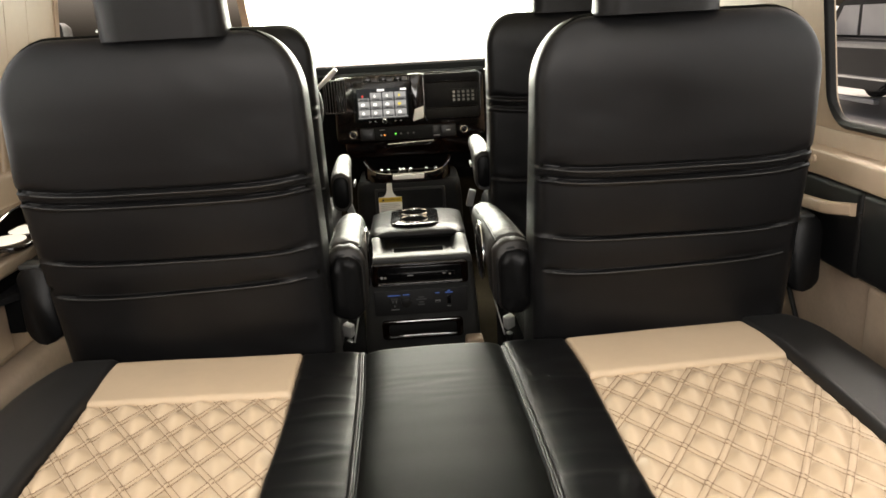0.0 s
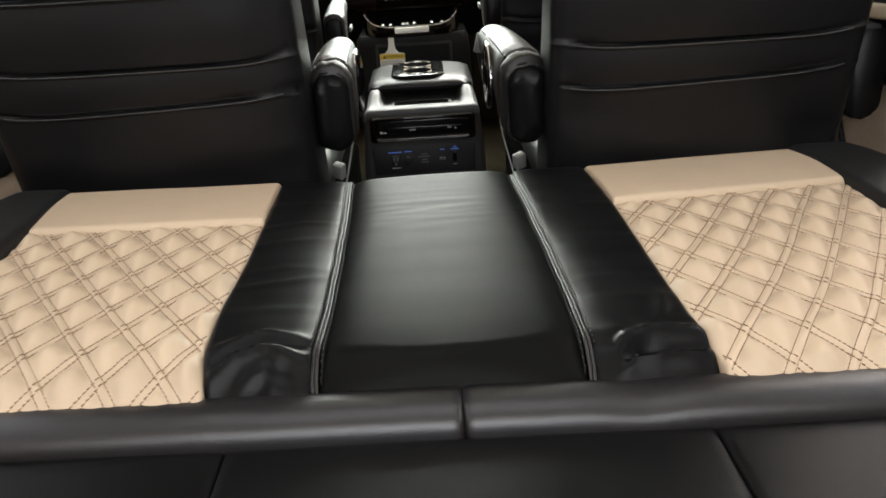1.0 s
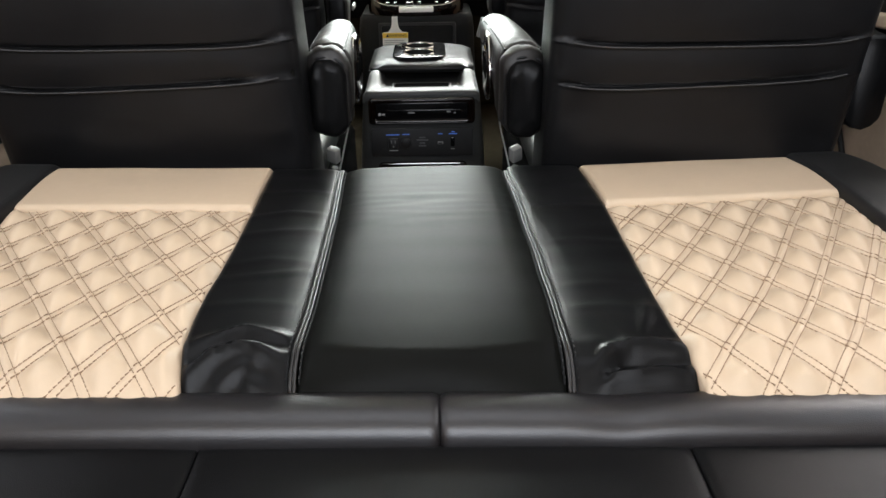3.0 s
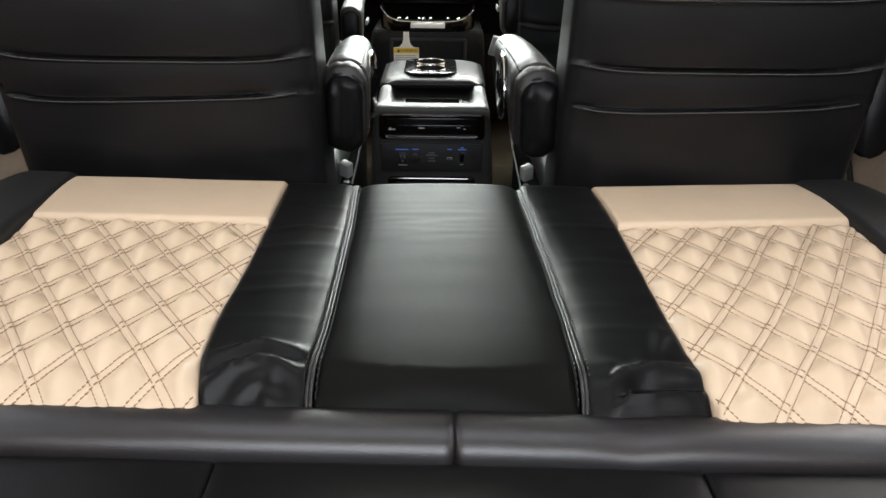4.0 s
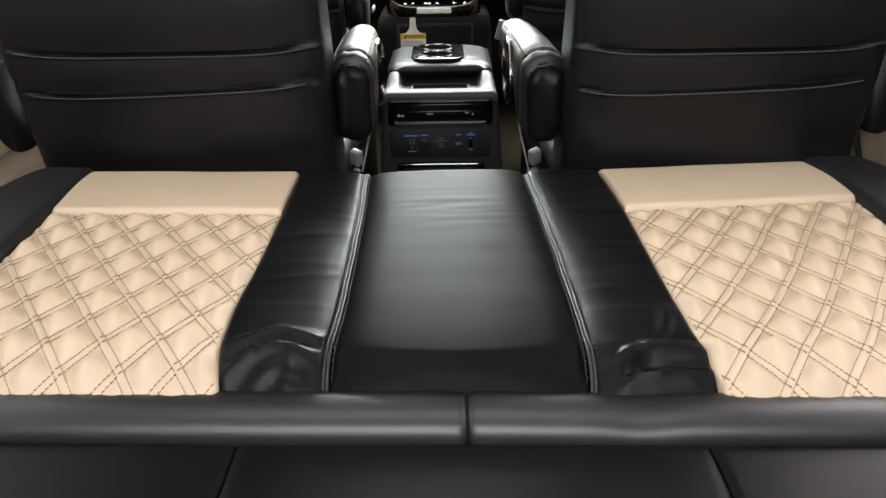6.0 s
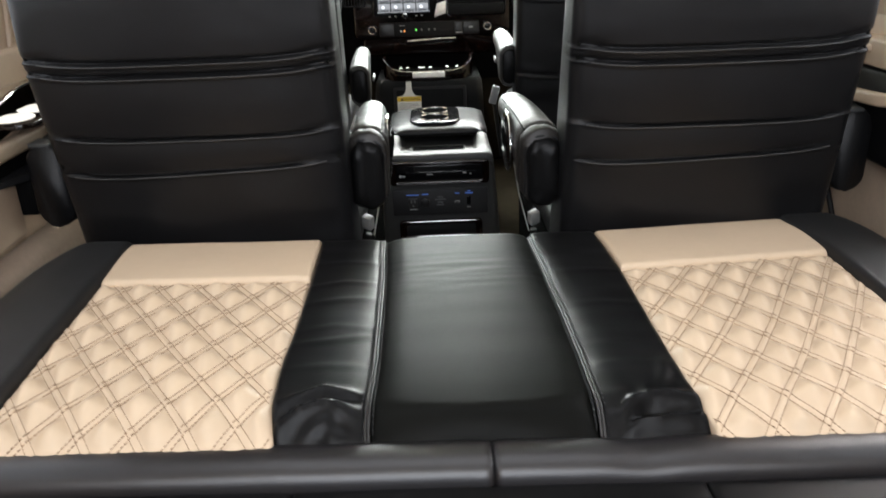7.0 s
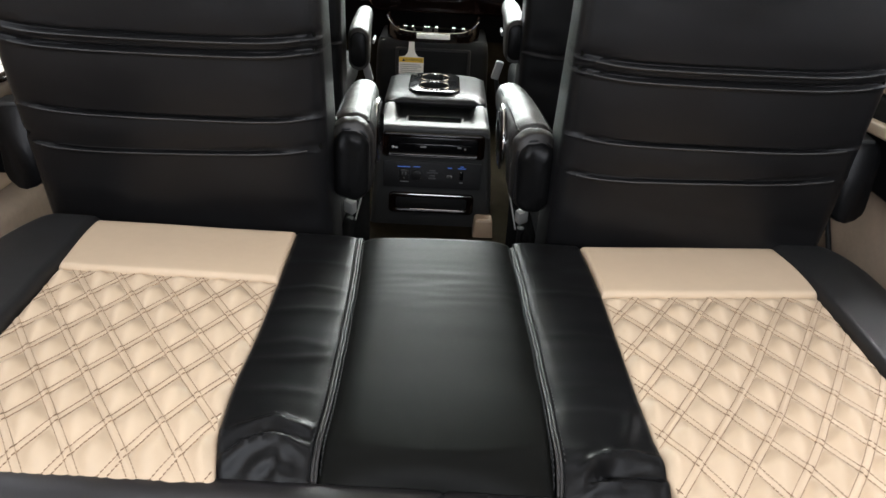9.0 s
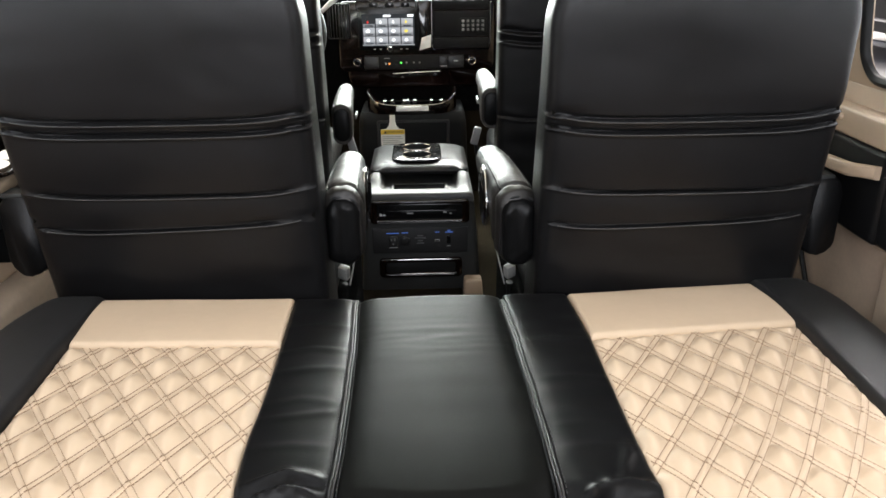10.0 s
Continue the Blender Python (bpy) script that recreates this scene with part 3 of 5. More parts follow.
def rounded_corner(outer_side):
    """Rounds the far outer corner of a panel in plan."""
    def f(y, a, b):
        d = y - (FAR - 0.03)
        if d > 0:
            cut = 0.03 - math.sqrt(max(0.0, 0.03 ** 2 - d * d))
            if outer_side > 0:
                b -= cut * 0.8
            else:
                a += cut * 0.8
        return a, b
    return f


for side, xl, xr, seed in ((-1, outer_l, inner_l, 3.0), (1, inner_r, outer_r, 8.0)):
    strip = patch(xl, xr, STRIP, FAR, lambda x, y: bed_z(x, y) + 0.006 + 0.004 * math.sin(math.pi * (y - STRIP) / 0.18) + 0.001 * n3(x * 9, y * 14, seed),
                  0.006, (0.006, 0.006, 0.010, 0.034), corner=rounded_corner(side), deep=0.40)
    part("tan_strip", skew(strip, side), TAN, sofa, "plain tan leather strip")
    zf = quilt_z(side, seed, xl, xr)
    part("quilted_panel", skew(patch(xl, xr, NEAR - 0.026, STRIP + 0.001, zf, 0.0025, (0.006, 0.006, 0.001, 0.004)), side), TAN, sofa, "tan diamond-quilted leather seat panel")
    stitches(side, seed, xl, xr, zf)


def fold_l(x, y):
    z = bed_z(x, y) + 0.003
    z += ridge(x, y, ((-0.190, 0.838), (-0.160, 0.862), (-0.125, 0.872), (-0.092, 0.862)), 0.013, 0.009)
    z += ridge(x, y, ((-0.176, 0.884), (-0.135, 0.903), (-0.092, 0.892)), 0.008, 0.008)
    z -= ridge(x, y, ((-0.184, 0.858), (-0.145, 0.886), (-0.100, 0.880)), 0.005, 0.006)
    z += ridge(x, y, ((-0.150, 0.842), (-0.128, 0.852), (-0.118, 0.838)), 0.007, 0.007)
    z -= ridge(x, y, ((-0.140, 0.838), (-0.112, 0.852), (-0.100, 0.846)), 0.004, 0.006)
    for yy, h in ((0.965, 0.0010), (1.03, 0.0015), (1.065, 0.0009), (1.15, 0.0014), (1.21, 0.0019), (1.30, 0.0011)):
        z += ridge(x, y, ((-0.19, yy - 0.012), (-0.14, yy + 0.004 * math.sin(yy * 90)), (-0.09, yy + 0.008 * math.sin(yy * 57))), h, 0.008)
    z += 0.0030 * n3(x * 45, y * 38, 6) * math.exp(-((y - 0.865) / 0.03) ** 2)
    return z + 0.0012 * n3(x * 14, y * 22, 2)


def fold_r(x, y):
    z = bed_z(x, y) + 0.003
    z += ridge(x, y, ((0.236, 0.866), (0.258, 0.876), (0.285, 0.878), (0.318, 0.874)), 0.008, 0.007)
    z -= ridge(x, y, ((0.232, 0.850), (0.246, 0.858), (0.280, 0.860), (0.318, 0.860)), 0.010, 0.005)
    z += ridge(x, y, ((0.226, 0.838), (0.238, 0.845), (0.275, 0.847), (0.318, 0.850)), 0.007, 0.006)
    z += ridge(x, y, ((0.278, 0.900), (0.290, 0.93), (0.296, 0.96)), 0.003, 0.008)
    z += ridge(x, y, ((0.222, 0.852), (0.230, 0.866), (0.242, 0.874)), 0.006, 0.006)
    for yy, h in ((0.95, 0.0010), (1.00, 0.0008), (1.12, 0.0011), (1.24, 0.0013)):
        z += ridge(x, y, ((0.205, yy), (0.255, yy + 0.004), (0.31, yy - 0.004)), h, 0.008)
    z += 0.0030 * n3(x * 60, y * 45, 9) * math.exp(-((y - 0.868) / 0.026) ** 2)
    return z + 0.0012 * n3(x * 14, y * 22, 5)


def centre_z(x, y):
    s = (x - 0.05) / 0.135
    start = 0.868 + 0.030 * s * s          # the near end bends down in a soft arc
    z = bed_z(x, 1.0) - 0.004 * max(0.0, (y - 1.2) / 0.2) + 0.0035 + 0.0035 * (1 - s * s)
    z -= 0.0185 * (max(0.0, start - y) / (start - 0.842)) ** 2.0 + 0.0045 * (max(0.0, 0.955 + 0.02 * s * s - y) / 0.113) ** 2.0
    return z + 0.0005 * n3(x * 4, y * 22, 1) + 0.0008 * n3(x * 14, y * 60, 4) * math.exp(-((y - 1.24) / 0.06) ** 2)


part("inner_bolster", patch(inner_l, lambda y: cord_l(y) - 0.0040, NEAR - 0.024, FAR + 0.004, fold_l, 0.004, (0.008, 0.030, 0.002, 0.03), deep=0.36, ease=(1, 0.17, 1, 1)), BORDER_LEATHER, sofa, "black leather border creased near the roll")
part("inner_bolster", patch(lambda y: cord_r(y) + 0.0040, inner_r, NEAR - 0.024, FAR + 0.022, fold_r, 0.004, (0.030, 0.008, 0.002, 0.03), deep=0.36, ease=(0.17, 1, 1, 1)), BORDER_LEATHER, sofa, "black leather border pinched near the roll")
part("centre_panel", patch(lambda y: cord_l(y) + 0.0040, lambda y: cord_r(y) - 0.0040, NEAR - 0.024, FAR + 0.012, centre_z, 0.004, (0.042, 0.042, 0.002, 0.035), deep=0.36, ease=(0.26, 0.26, 1, 1), lean=0.07), LEATHER_SMOOTH, sofa, "smooth black leather centre panel")


def side_z(side):
    mid = (outer_r(1.1) + 0.82) / 2 if side > 0 else (outer_l(1.1) - 0.715) / 2
    return lambda x, y: bed_z(x, y) + 0.012 - 3.2 * max(0.0, (x - mid - 0.01) * side) ** 2 + 0.0015 * n3(x * 8, y * 10, side)


def tip(side):
    def f(y, a, b):
        d = y - (FAR - 0.16)
        cut = 0.0
        if d > 0:
            q = min(1.0, d / 0.175)
            cut = 0.125 * (1 - math.sqrt(1 - q * q * 0.98))
        return (a, b - cut) if side > 0 else (a + cut, b)
    return f


part("outer_bolster", patch(lambda y: -0.718, lambda y: outer_l(y) - 0.002, NEAR - 0.004, FAR + 0.01, side_z(-1), 0.007, (0.05, 0.012, 0.012, 0.04), corner=tip(-1), deep=0.30), VINYL, sofa, "black leather side bolster")
part("outer_bolster", skew(patch(lambda y: outer_r(y) + 0.002, lambda y: 0.842, NEAR - 0.004, FAR + 0.01, side_z(1), 0.007, (0.012, 0.05, 0.012, 0.04), corner=tip(1), deep=0.30), 1), VINYL, sofa, "black leather side bolster")

for line in (cord_l, cord_r):
    for off in (-0.0020, 0.0020):
        bm = bmesh.new()
        ys = np.linspace(NEAR - 0.016, FAR + 0.002, 62)
        pts = [(line(y) + off, y, bed_z(line(y), y) - 0.0020 - 0.03 * max(0, (y - FAR + 0.02) / 0.02) ** 2 - 0.02 * max(0, (NEAR + 0.004 - y) / 0.02) ** 2) for y in ys]
        tube(bm, pts, 0.0020, 8)
        part("piping", bm, ARM_LEATHER, sofa, "black leather piping")
    bm = bmesh.new()
    for off in (-0.0068, 0.0068):
        y = NEAR + 0.004
        while y < FAR - 0.03:
            rbox(bm, line(y) + off - 0.0006, line(y) + off + 0.0006, y, y + 0.0045, bed_z(0, y) - 0.008, bed_z(0, y) + 0.0008, r=0)
            y += 0.0075
    tagged(part("seam_stitching", bm, BLACK_THREAD, sofa), kind="stuff")

# the roll between seat and back, in two lengths that meet in the middle
for a, b in ((-0.715, 0.0648), (0.0652, 0.82)):
    bm = bmesh.new()
    rings = []
    for x in sorted(set(list(np.linspace(a, b, 70)) + [a + 0.004, a + 0.010, a + 0.018, b - 0.004, b - 0.010, b - 0.018])):
        e = min(x - a, b - x)
        pinch = 1 - 0.10 * max(0, 1 - e / 0.008) ** 2
        wob = 1 + 0.03 * n3(x * 7, 0, a) + 0.02 * n3(x * 19, 3, a)
        dent = 0.004 * math.exp(-((x - 0.235) / 0.03) ** 2)
        ring = []
        for k in range(32):     # fuller than a circle: an upright front below a rounded shoulder
            c, q = math.cos(k * math.tau / 32), math.sin(k * math.tau / 32)
            c, q = math.copysign(abs(c) ** 0.85, c), math.copysign(abs(q) ** 0.85, q)
            ring.append((x, 0.8115 + 0.0345 * c * pinch, 0.460 + (0.033 * wob - dent) * q * pinch))
        rings.append(ring)
    loft(bm, rings)
    part("roll", bm, ROLL_LEATHER, sofa, "padded black leather roll across the bed", sharp=70)
for k, (a, b) in enumerate(((-0.715, -0.1582), (-0.1576, 0.2968), (0.2974, 0.82))):
    part("back_panel", patch(lambda y, a=a: a, lambda y, b=b: b, -0.10, 0.786, lambda x, y, a=a, b=b: 0.466 + (0.008 - 0.0055 * max(0.0, min(1.0, (y - 0.5) / 0.28))) * math.sin(math.pi * (x - a) / (b - a)) ** 0.7 + 0.0015 * n3(x * 6, y * 6, 7),
         0.012, (0.004, 0.004, 0.02, 0.012), skirt=0.05), BORDER_LEATHER, sofa, "black leather back cushion folded flat")
for x in (-0.1635, 0.3025):
    bm = bmesh.new()
    y = 0.2
    while y < 0.75:
        rbox(bm, x - 0.0006, x + 0.0006, y, y + 0.0045, 0.446, 0.4595, r=0)
        y += 0.007
    tagged(part("seam_stitching", bm, BLACK_THREAD, sofa), kind="stuff")
part("base", box(-0.70, 0.80, -0.08, 1.395, 0.0, 0.40, r=0.02), PLASTIC, sofa, "black upholstered sofa base")
for ob in sofa.children:        # the bed leans slightly to one side
    for v in ob.data.vertices:
        v.co.z -= 0.018 * v.co.x * min(1.0, max(0.0, v.co.z / 0.3))

# ---- captain chairs ----
def widening(z):
    """How far the outer side of a chair back swells, from its foot to its top."""
    return straight(((0.40, 0.6), (0.62, 0.75), (0.76, 0.95), (0.87, 1.0), (1.02, 0.45), (1.10, 0.2)), z)


def back_shell(cx, half, y_rear, lean, z0, z1, deep, seams, r_top=0.09, sag=0.006, seed=0.0, bulge=(0, 0.0)):
    """A chair back: a padded shell whose rear carries cross seams (height, depth, width of the groove)."""
    bm = bmesh.new()
    zs = set(np.linspace(z0, z1 - r_top, 60)) | {z1 - r_top * (1 - math.sin(a)) for a in np.linspace(0, math.pi / 2, 14)}
    for zz, d, w in seams:
        zs |= {zz + w * q for q in (-4.5, -3.4, -2.6, -1.9, -1.3, -0.8, -0.4, 0, 0.4, 0.8, 1.3, 2, 2.8)}
    rings = []

    def groove(z, s):
        out = 0.0
        for zz, d, wd in seams:
            q = (z - zz - sag * abs(s) ** 6 * 1.6 - (0.007 * s if 0.6 < zz < 0.66 else 0.0)) / wd
            out += d * math.exp(-q * q) - 0.50 * d * math.exp(-((q + 1.8) / 0.85) ** 2)
        return out

    def pillow(z, s):
        """The padding swells between one seam and the next."""
        for (top, _, _), (low, _, _) in zip(seams, seams[1:]):
            if low < z < top and top - low > 0.04:
                return 0.0042 * math.sin(math.pi * (z - low) / (top - low)) * (1 - s ** 4)
        return 0.0
    for z in sorted(zs):
        up = max(0.0, (z - (z1 - r_top)) / r_top)
        shrink = 1 - math.sqrt(max(0.0, 1 - up * up))
        w = half - 0.085 * shrink
        more = bulge[1] * widening(z)
        wr, wl = (w + more, w) if bulge[0] > 0 else (w, w + more)
        th = deep * (1.3 - 0.6 * (z - z0) / (z1 - z0)) * (1 - 0.45 * shrink)
        yc = y_rear - lean * (z - z0) + 0.4 * lean * max(0.0, z - 0.88)
        ring = []
        rad = 0.026
        # rear face with many columns, rounded rear corners, front face
        cols = 26
        for i in range(cols + 1):
            s = -1 + 2 * i / cols
            x = cx + ((wr if s > 0 else wl) - rad) * s
            y = yc - 0.010 * (1 - s * s) + 0.25 * deep * shrink
            y += groove(z, s) - pillow(z, s)
            low = max(0.0, min(1.0, (0.66 - z) / 0.1))
            y += 0.0022 * n3(x * 7, z * 9, seed) + (0.0010 + 0.0016 * low) * n3(x * 20 + z * 14, z * 24, seed + 4) + low * 0.008 * n3(x * 5, z * 8, seed + 9)
            ring.append((x, y, z))
        for i in range(1, 7):
            a = radians(90 * i / 6)
            g = groove(z, 1.0) * math.cos(a * 0.8) ** 2
            ring.append((cx + wr - rad + (rad - g) * math.sin(a), yc + rad - (rad - g) * math.cos(a) + 0.25 * deep * shrink, z))
        ring.append((cx + wr, yc + th * 0.7, z))
        for i in range(1, 5):
            a = radians(90 * i / 4)
            ring.append((cx + wr - 0.03 * (1 - math.cos(a)), yc + th * 0.75 + 0.03 * math.sin(a), z))
        ring.append((cx, yc + th * 0.75 + 0.02, z))
        for i in range(4, 0, -1):
            a = radians(90 * i / 4)
            ring.append((cx - wl + 0.03 * (1 - math.cos(a)), yc + th * 0.75 + 0.03 * math.sin(a), z))
        ring.append((cx - wl, yc + th * 0.7, z))
        for i in range(6, 0, -1):
            a = radians(90 * i / 6)
            g = groove(z, 1.0) * math.cos(a * 0.8) ** 2
            ring.append((cx - wl + rad - (rad - g) * math.sin(a), yc + rad - (rad - g) * math.cos(a) + 0.25 * deep * shrink, z))
        rings.append(ring)
    loft(bm, rings)
    return bm


def edge_piping(cx, half, y_rear, lean, z0, z1, r_top, inset=0.012, bulge=(0, 0.0)):
    pts = []
    for s, order in ((-1, 1), (1, -1)):
        col = []
        more = bulge[1] if s == bulge[0] else 0.0
        for z in list(np.linspace(z0, z1 - r_top, 14)):
            col.append((cx + s * (half - inset + more * widening(z)), y_rear - lean * (z - z0) + 0.4 * lean * max(0.0, z - 0.88) + 0.0112, z))
        for a in np.linspace(0.15, math.pi / 2, 9):
            col.append((cx + s * (half - inset + more * widening(z1 - r_top * (1 - math.sin(a))) - 0.085 * (1 - math.cos(a))), y_rear - lean * (z1 - r_top * (1 - math.sin(a)) - z0) + 0.4 * lean * max(0.0, z1 - r_top * (1 - math.sin(a)) - 0.88) + 0.0112 + 0.0375 * (1 - math.cos(a)), z1 - r_top * (1 - math.sin(a)) + 0.001))
        pts += col[::order]
    bm = bmesh.new()
    tube(bm, pts, 0.0038, 8)
    return bm


def padded_arm(x_rear, x_front, y0, y1, z_top0, z_top1, wide, drop_rear, drop_front, crease=0.0):
    bm = bmesh.new()
    rings = []
    for s in sorted(set(list(np.linspace(0, 1, 31)) + [q / (y1 - y0) for q in np.linspace(0.024, 0.048, 9)])):
        y = y0 + (y1 - y0) * s
        e = min(s, 1 - s) * (y1 - y0)
        rad = 0.040 if s < 0.5 else 0.055
        rnd = math.sqrt(max(0.0, 1 - max(0, 1 - e / rad) ** 2))
        rnd = 0.62 + 0.38 * rnd if s < 0.5 else 0.30 + 0.70 * rnd
        x = x_rear + (x_front - x_rear) * s
        top = z_top0 + (z_top1 - z_top0) * s + 0.006 * math.sin(math.pi * s)
        low = top - (drop_rear + (drop_front - drop_rear) * min(1, max(0, (s - 0.12) / 0.45)) ** 0.8)
        c, h, w = (top + low) / 2, (top - low) * (0.86 + 0.14 * rnd if s < 0.5 else rnd), wide * (0.55 + 0.45 * rnd)
        if s >= 0.5:
            c = top - h / 2 - 0.012 * (1 - rnd)
        w *= (1 + 0.03 * n3(y * 30, x * 9, 1)) * (1 - 0.26 * max(0.0, s - 0.15))
        nip = crease * math.exp(-((y - y0 - 0.036) / 0.006) ** 2)
        w -= nip
        h -= nip
        c -= nip * 0.5
        loop = [(p0 * (1 + 0.02 * n3(p0 * 40, p1 * 40, y * 25)), p1 + 0.0022 * n3(p0 * 35, y * 28, 2)) for p0, p1 in rrect(w, h, min(w, h) * 0.47, 8)]
        crumple = 0.085 * math.exp(-((y - y0 - 0.03) / 0.05) ** 2) if crease else 0.0
        loop = [(p0 * (1 + crumple * n3(p0 * 90, p1 * 60, y * 70)), p1 * (1 + 0.7 * crumple * n3(p0 * 80, p1 * 50 + 7, y * 70))) for p0, p1 in loop]
        rings.append(place(loop, (x, y, c), X, Z))
    loft(bm, rings)
    return bm


def captain_chair(side):
    cx = -0.4055 if side < 0 else 0.5030
    half = 0.2545 if side < 0 else 0.2530
    ch = thing("captain_chair", (cx, 1.6, 0.0), "black leather captain chair with armrests and stitched back", "chair", "second-row captain chairs")
    z0, z1, yr, ln = 0.40, 1.108 if side < 0 else 1.100, 1.487, 0.170
    lift = 0.0 if side < 0 else -0.0095
    swell = (-1, 0.019) if side < 0 else (1, 0.007)
    seams = [(0.847 + lift, 0.0080, 0.0036), (0.824 + lift, 0.0080, 0.0034), (0.710 + lift, 0.0070, 0.0023), (0.645 + lift, 0.0070, 0.0023)]
    back = part("backrest", back_shell(cx, half, yr, ln, z0, z1, 0.15, seams, 0.115, seed=side * 3.0, bulge=swell), LEATHER, ch, "black leather chair back with padded cross bands", sharp=80)
    part("piping", edge_piping(cx, half, yr, ln, z0, z1, 0.115, bulge=swell), LEATHER_SMOOTH, back, "thin black edge piping")
    for zz, d, wd in seams:         # a fine welt below every seam
        bm = bmesh.new()
        pts = []
        for i in range(41):
            s = -0.97 + 1.94 * i / 40
            z = zz + 0.0096 * abs(s) ** 6 + (0.007 * s if zz < 0.66 else 0.0) - 1.8 * wd
            x = cx + (half - 0.026 + (swell[1] * widening(z) if s * swell[0] > 0 else 0.0)) * s
            low = max(0.0, min(1.0, (0.66 - z) / 0.1))
            y = yr - ln * (z - z0) - 0.010 * (1 - s * s) - 0.5 * d + 0.0022 * n3(x * 7, z * 9, side * 3.0)
            y += (0.0010 + 0.0016 * low) * n3(x * 20 + z * 14, z * 24, side * 3.0 + 4) + low * 0.008 * n3(x * 5, z * 8, side * 3.0 + 9)
            pts.append((x, y + 0.0004, z))
        tube(bm, pts, 0.0015, 6)
        part("welt", bm, ARM_LEATHER, back, "fine black welt")
    bm = bmesh.new()
    x = cx - half + 0.05
    while x < cx + half - 0.05:
        s = (x - cx) / (half - 0.026)
        z = 0.650 + lift + 0.0096 * abs(s) ** 6 + 0.007 * s
        y = yr - ln * (z - z0) - 0.010 * (1 - s * s)
        rbox(bm, x, x + 0.0045, y - 0.0012, y + 0.004, z - 0.0005, z + 0.0005, r=0)
        x += 0.0072
    tagged(part("stitching", bm, BLACK_THREAD, back), kind="stuff")
    # head rest
    bm = bmesh.new()
    rings = []
    for i in range(17):
        s = i / 16
        z = 1.100 + 0.235 * s
        e = min(s + 0.25, 1 - s)
        rnd = math.sqrt(max(0.0, 1 - max(0, 1 - e / 0.22) ** 2))
        w, d = 0.212 * (0.82 + 0.18 * rnd) - 0.01 * s, 0.115 * (0.45 + 0.55 * rnd)
        rings.append(place(rrect(w, d, d * 0.42, 6), (-0.372 if side < 0 else 0.462, 1.425 - 0.03 * s, z), X, Y))
    loft(bm, rings)
    part("headrest", bm, LEATHER, ch, "black leather headrest", sharp=70)
    for s in (-1, 1):
        bm = bmesh.new()
        tube(bm, [(cx + 0.02 * -side + s * 0.06, 1.430, 1.07), (cx + 0.02 * -side + s * 0.06, 1.425, 1.16)], 0.006, 10)
        part("headrest_post", bm, CHROME, ch)
    # seat, skirt, pedestal
    bm = box(cx - 0.245, cx + 0.245, 1.60, 2.06, 0.345, 0.455, r=0.045, seg=4)
    part("seat", bm, LEATHER, ch)
    part("seat_skirt", box(cx - 0.235, cx + 0.235, 1.53, 2.02, 0.20, 0.36, r=0.02), MATTE_BLACK, ch)
    part("side_shield", box(*sorted((cx - side * 0.236, cx - side * 0.272)), 1.58, 2.05, 0.10, 0.40, r=0.015, seg=3), MATTE_BLACK, ch)
    part("pedestal", box(cx - 0.17, cx + 0.17, 1.58, 1.95, 0.0, 0.205, r=0.02), MATTE_BLACK, ch)
    # armrests: aisle side and wall side
    if side < 0:
        arms = ((-0.121, -0.1255, 1.535, 1.835, 0.682, 0.686, 0.084, 0.158, 0.072, 1), (-0.748, -0.764, 1.552, 1.85, 0.676, 0.69, 0.080, 0.170, 0.075, -1))
    else:
        arms = ((0.222, 0.189, 1.530, 1.850, 0.678, 0.690, 0.086, 0.160, 0.072, -1), (0.836, 0.848, 1.555, 1.85, 0.682, 0.70, 0.076, 0.168, 0.075, 1))
    for k, (xr, xf, y0, y1, t0, t1, w, dr, df, face) in enumerate(arms):
        # aisle arms take the brightened leather copy, wall arms the darker one
        arm = part("armrest", padded_arm(xr, xf, y0, y1, t0, t1, w, dr, df, 0.010 if k == 0 else 0.003), ARM_LEATHER if k == 0 else LEATHER, ch, "padded black leather armrest", sharp=75)
        mid, hgt = t0 - dr / 2 - 0.004, dr
        if k == 0:
            bm = bmesh.new()
            loop = rrect(w * 0.80, hgt * 0.88, w * 0.36, 9)
            loop = [(p0 * (1 + 0.05 * n3(p1 * 30, 1.0, xr * 9)), p1 + 0.004 * n3(p0 * 45, 2.0, xr * 9)) for p0, p1 in loop]
            rings = []
            for q in np.linspace(0, 1, 9):
                ring = [(p0 * (1 - 0.55 * q ** 3) + 0.0042 * n3(p0 * 50, p1 * 38, q * 3), p1 * (1 - 0.45 * q ** 3) + 0.0042 * n3(p1 * 45, p0 * 55, q * 3 + 5)) for p0, p1 in loop]
                rings.append(place(ring, (xr, y0 + 0.016 - 0.030 * math.sin(q * math.pi / 2), mid - 0.003), X, Z))
                rings[-1] = [v + Y * 0.005 * n3(v.x * 55, v.z * 38, xr * 7) for v in rings[-1]]
            loft(bm, rings)
            part("end_pad", bm, BORDER_LEATHER, arm, "soft puckered leather end pad", sharp=75)
            bm = bmesh.new()
            arch = [p for p in rrect(w * 0.83, hgt * 0.90, w * 0.37, 9) if p[1] > -hgt * 0.1]
            arch = [(w * 0.415, -hgt * 0.28)] + arch + [(-w * 0.415, -hgt * 0.28)]
            tube(bm, [(xr + p0, y0 + 0.003 + 0.0012 * math.sin(p0 * 190), mid - 0.003 + p1) for p0, p1 in arch], 0.0034, 8)
            part("piping", bm, LEATHER, arm)
        for off in (-0.36, 0.36):
            bm = bmesh.new()
            pts = []
            for i in range(14):
                s = 0.10 + 0.78 * i / 13
                top = t0 + (t1 - t0) * s + 0.006 * math.sin(math.pi * s)
